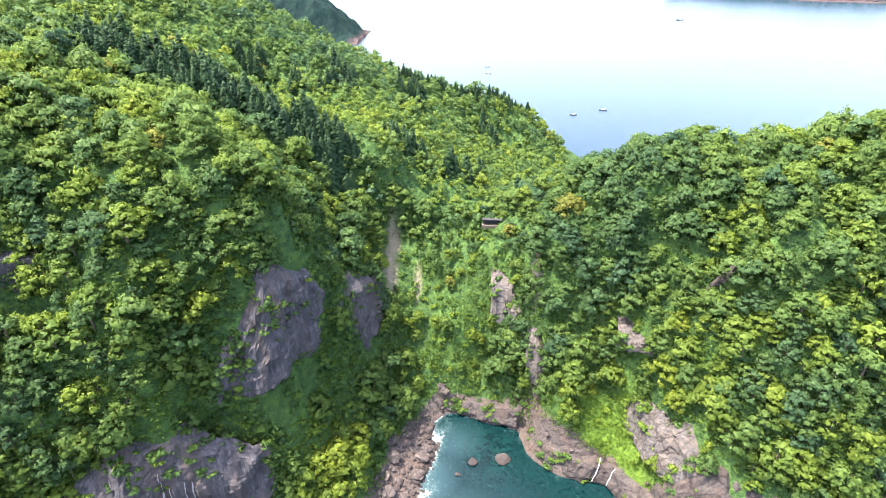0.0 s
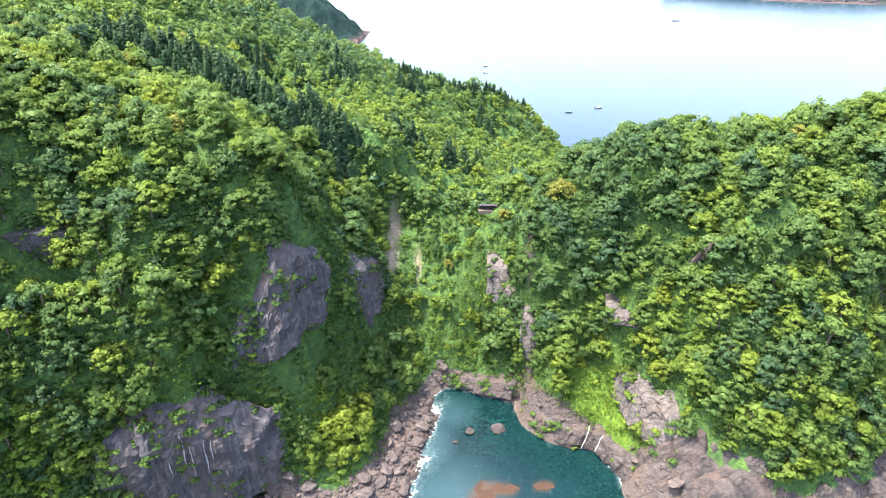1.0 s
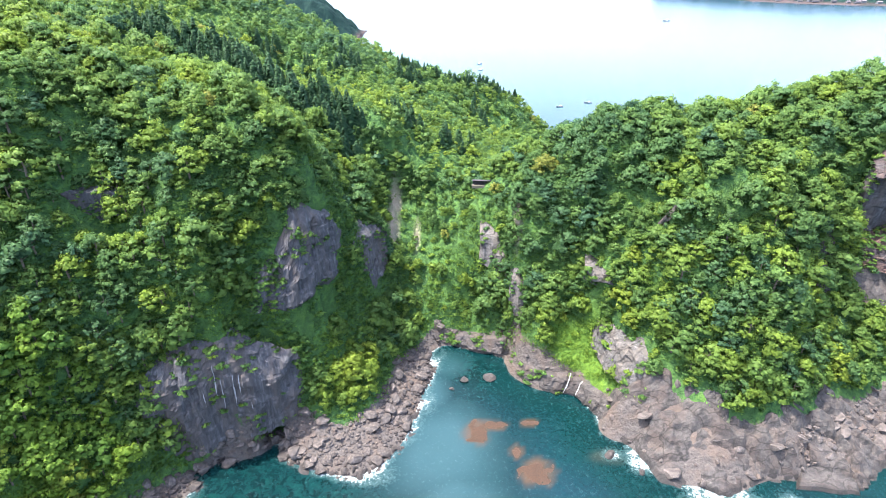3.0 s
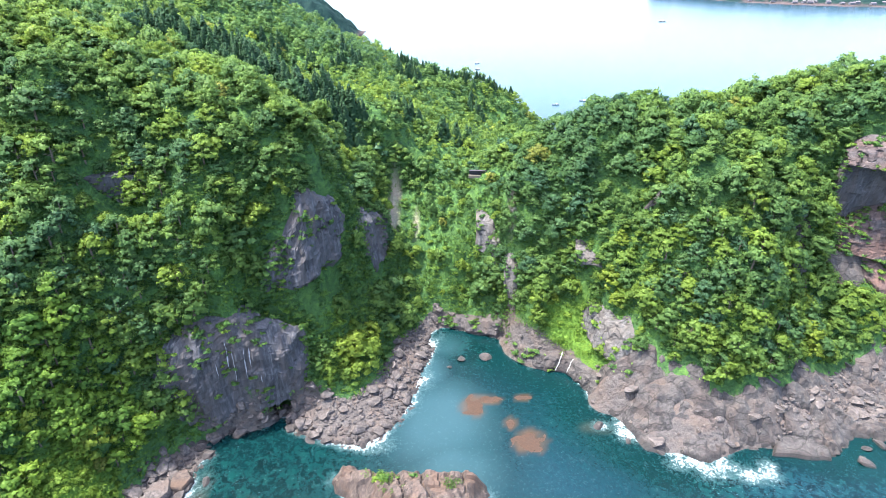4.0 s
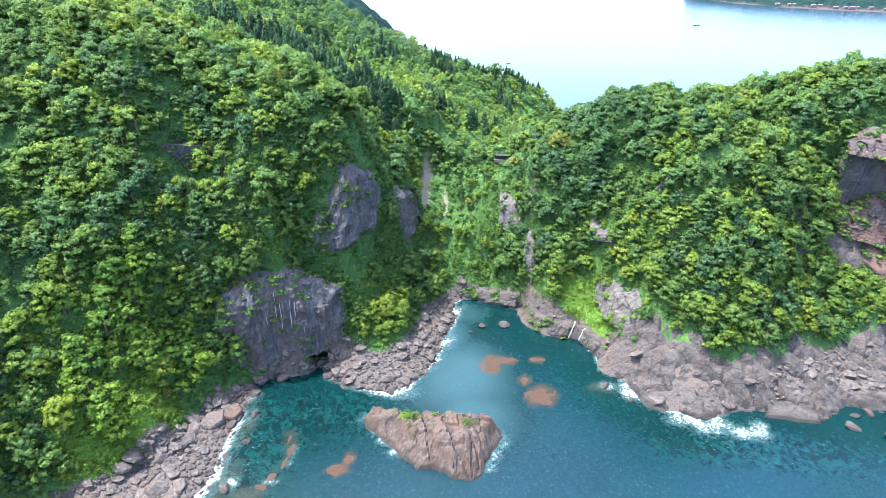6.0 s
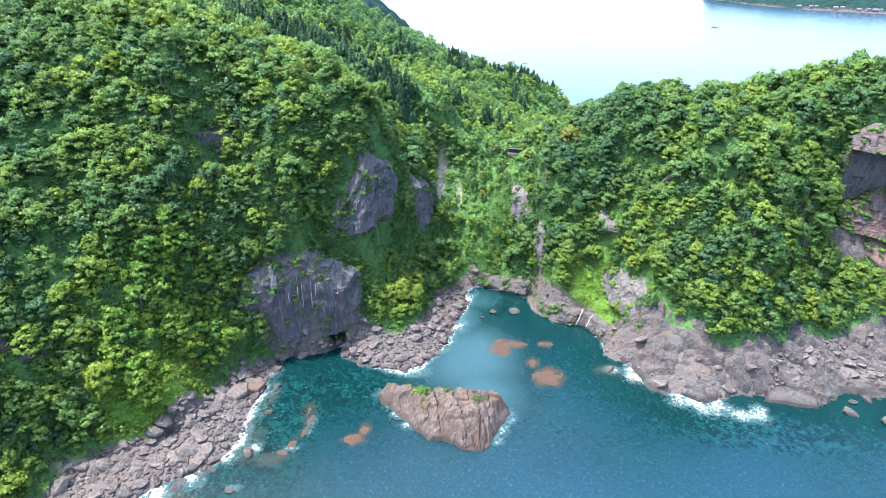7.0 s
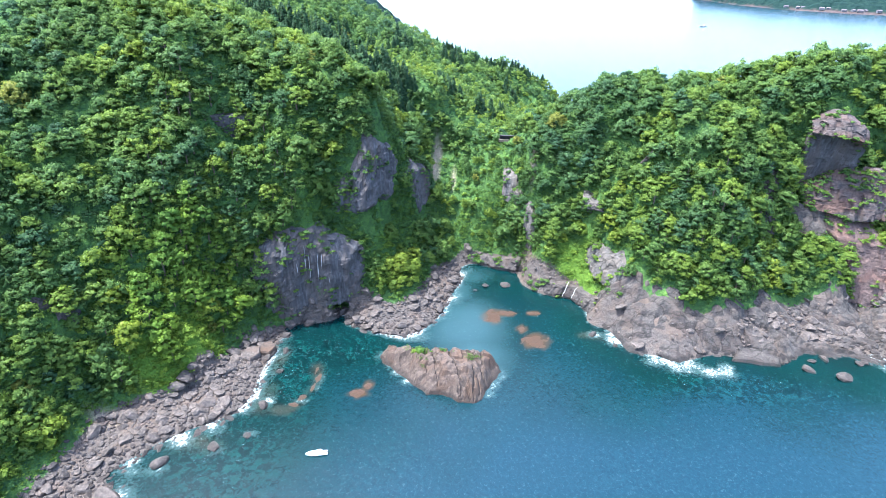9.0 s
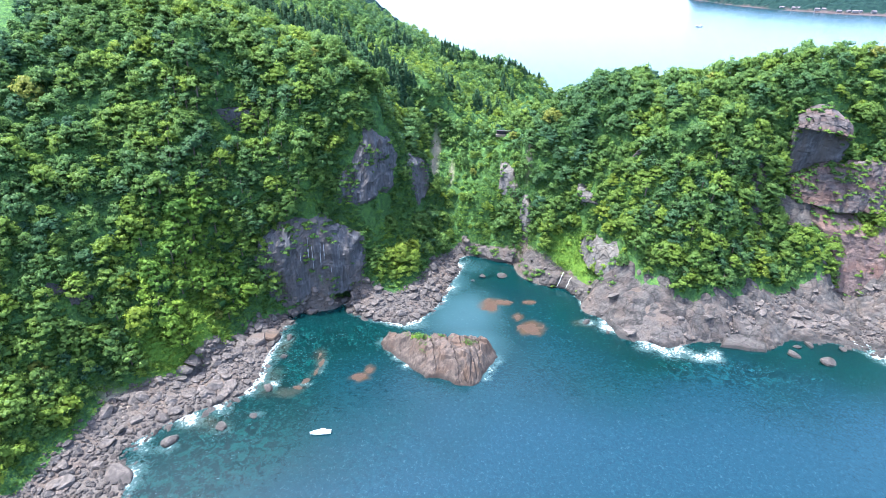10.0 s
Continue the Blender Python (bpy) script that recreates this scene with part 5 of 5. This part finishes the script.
def motor_boat(name, length, beam, depth, hull_paint, label):
    boat = new(name)
    part("hull", hull_mesh(length, beam, depth), hull_paint, boat)
    bm = bmesh.new()
    box(bm, -0.24 * length, -0.02 * length, -0.26 * beam, 0.26 * beam, depth * 0.5, depth * 0.5 + 1.25, 0.08)
    house = part("wheelhouse", bm, white_paint, boat)
    bm = bmesh.new()
    box(bm, -0.03 * length, -0.02 * length + 0.03, -0.2 * beam, 0.2 * beam, depth * 0.5 + 0.7, depth * 0.5 + 1.1)
    part("windscreen", bm, dark_trim, house, "dark windscreen")
    bm = bmesh.new()
    box(bm, -0.54 * length, -0.48 * length, -0.16, 0.16, 0.1, depth + 0.35, 0.06)
    part("outboard_motor", bm, dark_trim, boat, "black outboard motor")
    bm = bmesh.new()
    box(bm, 0.1 * length, 0.22 * length, -0.3, 0.3, depth * 0.55, depth * 0.55 + 0.35, 0.05)
    part("deck_box", bm, white_paint, boat)
    return tagged(boat, label, "boat", "boats")


near_boat = motor_boat("motor_boat", 7.2, 2.1, 0.75, white_paint, "small white open motor boat lying off the shore")
near_boat.matrix_basis = pose(-48.2, 14.4, 0.0, 0, 0, 192)
far_boat = motor_boat("fishing_boat", 8.0, 2.2, 0.8, far_hull, "small fishing boat at anchor in the wide bay")
far_boat.matrix_basis = pose(153, 574, 0.0, 0, 0, 170)
for x, y, a, s in ((119, 556, 185, 0.9), (44, 764, 160, 0.9), (514, 1372, 178, 2.0), (46, 811, 20, 0.9)):
    copy_thing(far_boat, pose(x, y, 0, 0, 0, a) @ Matrix.Diagonal((s, s, s, 1)))

# ---- a dark open shelter above the valley, on a low retaining wall ----
shed_dark, shed_wall = plain("weathered_dark_timber", (0.022, 0.021, 0.024), 0.95), plain("tan_concrete", (0.12, 0.10, 0.075), 0.85)
shelter = new("shelter")
bm = bmesh.new()
box(bm, -5.2, 5.2, -1.6, 0.2, 2.2, 2.5, 0.06)
part("roof", bm, shed_dark, shelter, "dark flat roof")
bm = bmesh.new()
box(bm, -5.0, 5.0, -0.2, 0.0, 0.0, 2.2)
part("back_wall", bm, shed_dark, shelter)
for k in range(6):
    bm = bmesh.new()
    box(bm, -4.9 + 1.96 * k - 0.09, -4.9 + 1.96 * k + 0.09, -1.45, -1.27, 0.0, 2.2, 0.01)
    part("post", bm, shed_dark, shelter)
bm = bmesh.new()
box(bm, -5.4, 5.4, -1.9, 0.2, -1.5, 0.0, 0.05)
part("retaining_wall", bm, shed_wall, shelter, "tan concrete retaining wall")
shelter.matrix_basis = pose(14.6, 186.5, 57.8, 0, 0, -4) @ Matrix.Scale(0.88, 4)
tagged(shelter, "low dark open shelter on a tan retaining wall", "shelter")

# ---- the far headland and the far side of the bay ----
# woodland colour with the far haze put in as dark blue-green
hazy_distant_wood, n, l, b = material("hazy_distant_wood")
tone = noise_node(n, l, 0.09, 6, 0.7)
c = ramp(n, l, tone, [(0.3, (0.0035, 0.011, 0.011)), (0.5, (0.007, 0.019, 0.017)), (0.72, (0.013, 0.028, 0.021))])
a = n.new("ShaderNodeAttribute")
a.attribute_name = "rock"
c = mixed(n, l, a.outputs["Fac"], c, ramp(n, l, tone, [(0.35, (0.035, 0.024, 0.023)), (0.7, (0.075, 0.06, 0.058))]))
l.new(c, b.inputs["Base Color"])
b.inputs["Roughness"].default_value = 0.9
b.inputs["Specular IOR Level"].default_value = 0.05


def far_land(name, x0, x1, y0, y1, step, height, label, bare_to):
    fx, fy = np.meshgrid(np.arange(x0, x1, step), np.arange(y0, y1, step))
    h = height(fx, fy)
    h = h + np.clip(h / 10, 0, 1) * (9 * fbm(fx, fy, 17, 3, 15) + 16 * fbm(fx, fy, 130, 3, 16))
    me = mesh_from(name, np.stack([fx, fy, h], -1).reshape(-1, 3), grid_faces(fx.shape[1], fx.shape[0]), hazy_distant_wood, False)
    add_field(me, "rock", np.clip(1.4 - (h - 6 * fbm(fx, fy, 60, 2, 18)) / bare_to, 0, 1) * (1.0 if y0 > 1400 else np.clip((fx + 192) / 14, 0.0, 1)))
    return tagged(new(name, me), label, "headland", kind="structure")


def cape(x, y):
    d = np.interp(x, [-620, -420, -290, -230, -195, -172, -164], [150, 120, 88, 56, 26, 6, -10])
    return np.minimum(d, 0.95 * (95 - np.abs(y - 1110 - 0.1 * (x + 170))) * np.clip((-150 - x) / 90, 0, 1) + 0) - np.where(np.abs(y - 1110) > 150, 20, 0)


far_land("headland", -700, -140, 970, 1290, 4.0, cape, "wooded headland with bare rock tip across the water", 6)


def opposite(x, y):
    shore = np.interp(x, [820, 880, 960, 1080, 1200, 1500, 1900, 2600], [2480, 2120, 1960, 1850, 1775, 1690, 1600, 1500])
    inland_d = y - shore - 20 * fbm(x, y, 200, 3, 19)
    return np.clip(inland_d * 0.05, -6, 5) + np.clip((inland_d - 60) * 0.32, 0, 60)


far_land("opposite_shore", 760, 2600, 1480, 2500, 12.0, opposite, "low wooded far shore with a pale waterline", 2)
house_wall, house_roof = plain("pale_wall", (0.10, 0.10, 0.11), 0.8), plain("tile_roof", (0.09, 0.07, 0.08), 0.7)
rng = np.random.default_rng(5)
for k in range(18):
    x = 985 + 24 * k + rng.uniform(-8, 8)
    y = float(np.interp(x, [820, 880, 960, 1080, 1200, 1500, 1900], [2480, 2120, 1960, 1850, 1775, 1690, 1600])) + rng.uniform(45, 80)
    house = new("house")
    w, d, h = rng.uniform(9, 18), rng.uniform(8, 11), rng.uniform(4, 7)
    bm = bmesh.new()
    box(bm, -w / 2, w / 2, -d / 2, d / 2, 0, h)
    part("wall", bm, house_wall, house)
    bm = bmesh.new()
    v = [bm.verts.new(p) for p in ((-w / 2 - .5, -d / 2 - .5, h), (w / 2 + .5, -d / 2 - .5, h), (w / 2 + .5, d / 2 + .5, h), (-w / 2 - .5, d / 2 + .5, h), (-w / 2, 0, h + 2.6), (w / 2, 0, h + 2.6))]
    for q in ((0, 1, 5, 4), (2, 3, 4, 5), (1, 2, 5), (3, 0, 4), (3, 2, 1, 0)):
        bm.faces.new([v[i] for i in q])
    part("roof", bm, house_roof, house)
    house.matrix_basis = pose(x, y, 3.2, 0, 0, rng.uniform(-20, 20))
    tagged(house, "small pale house with a tiled roof on the far shore", "house", "houses on the far shore")
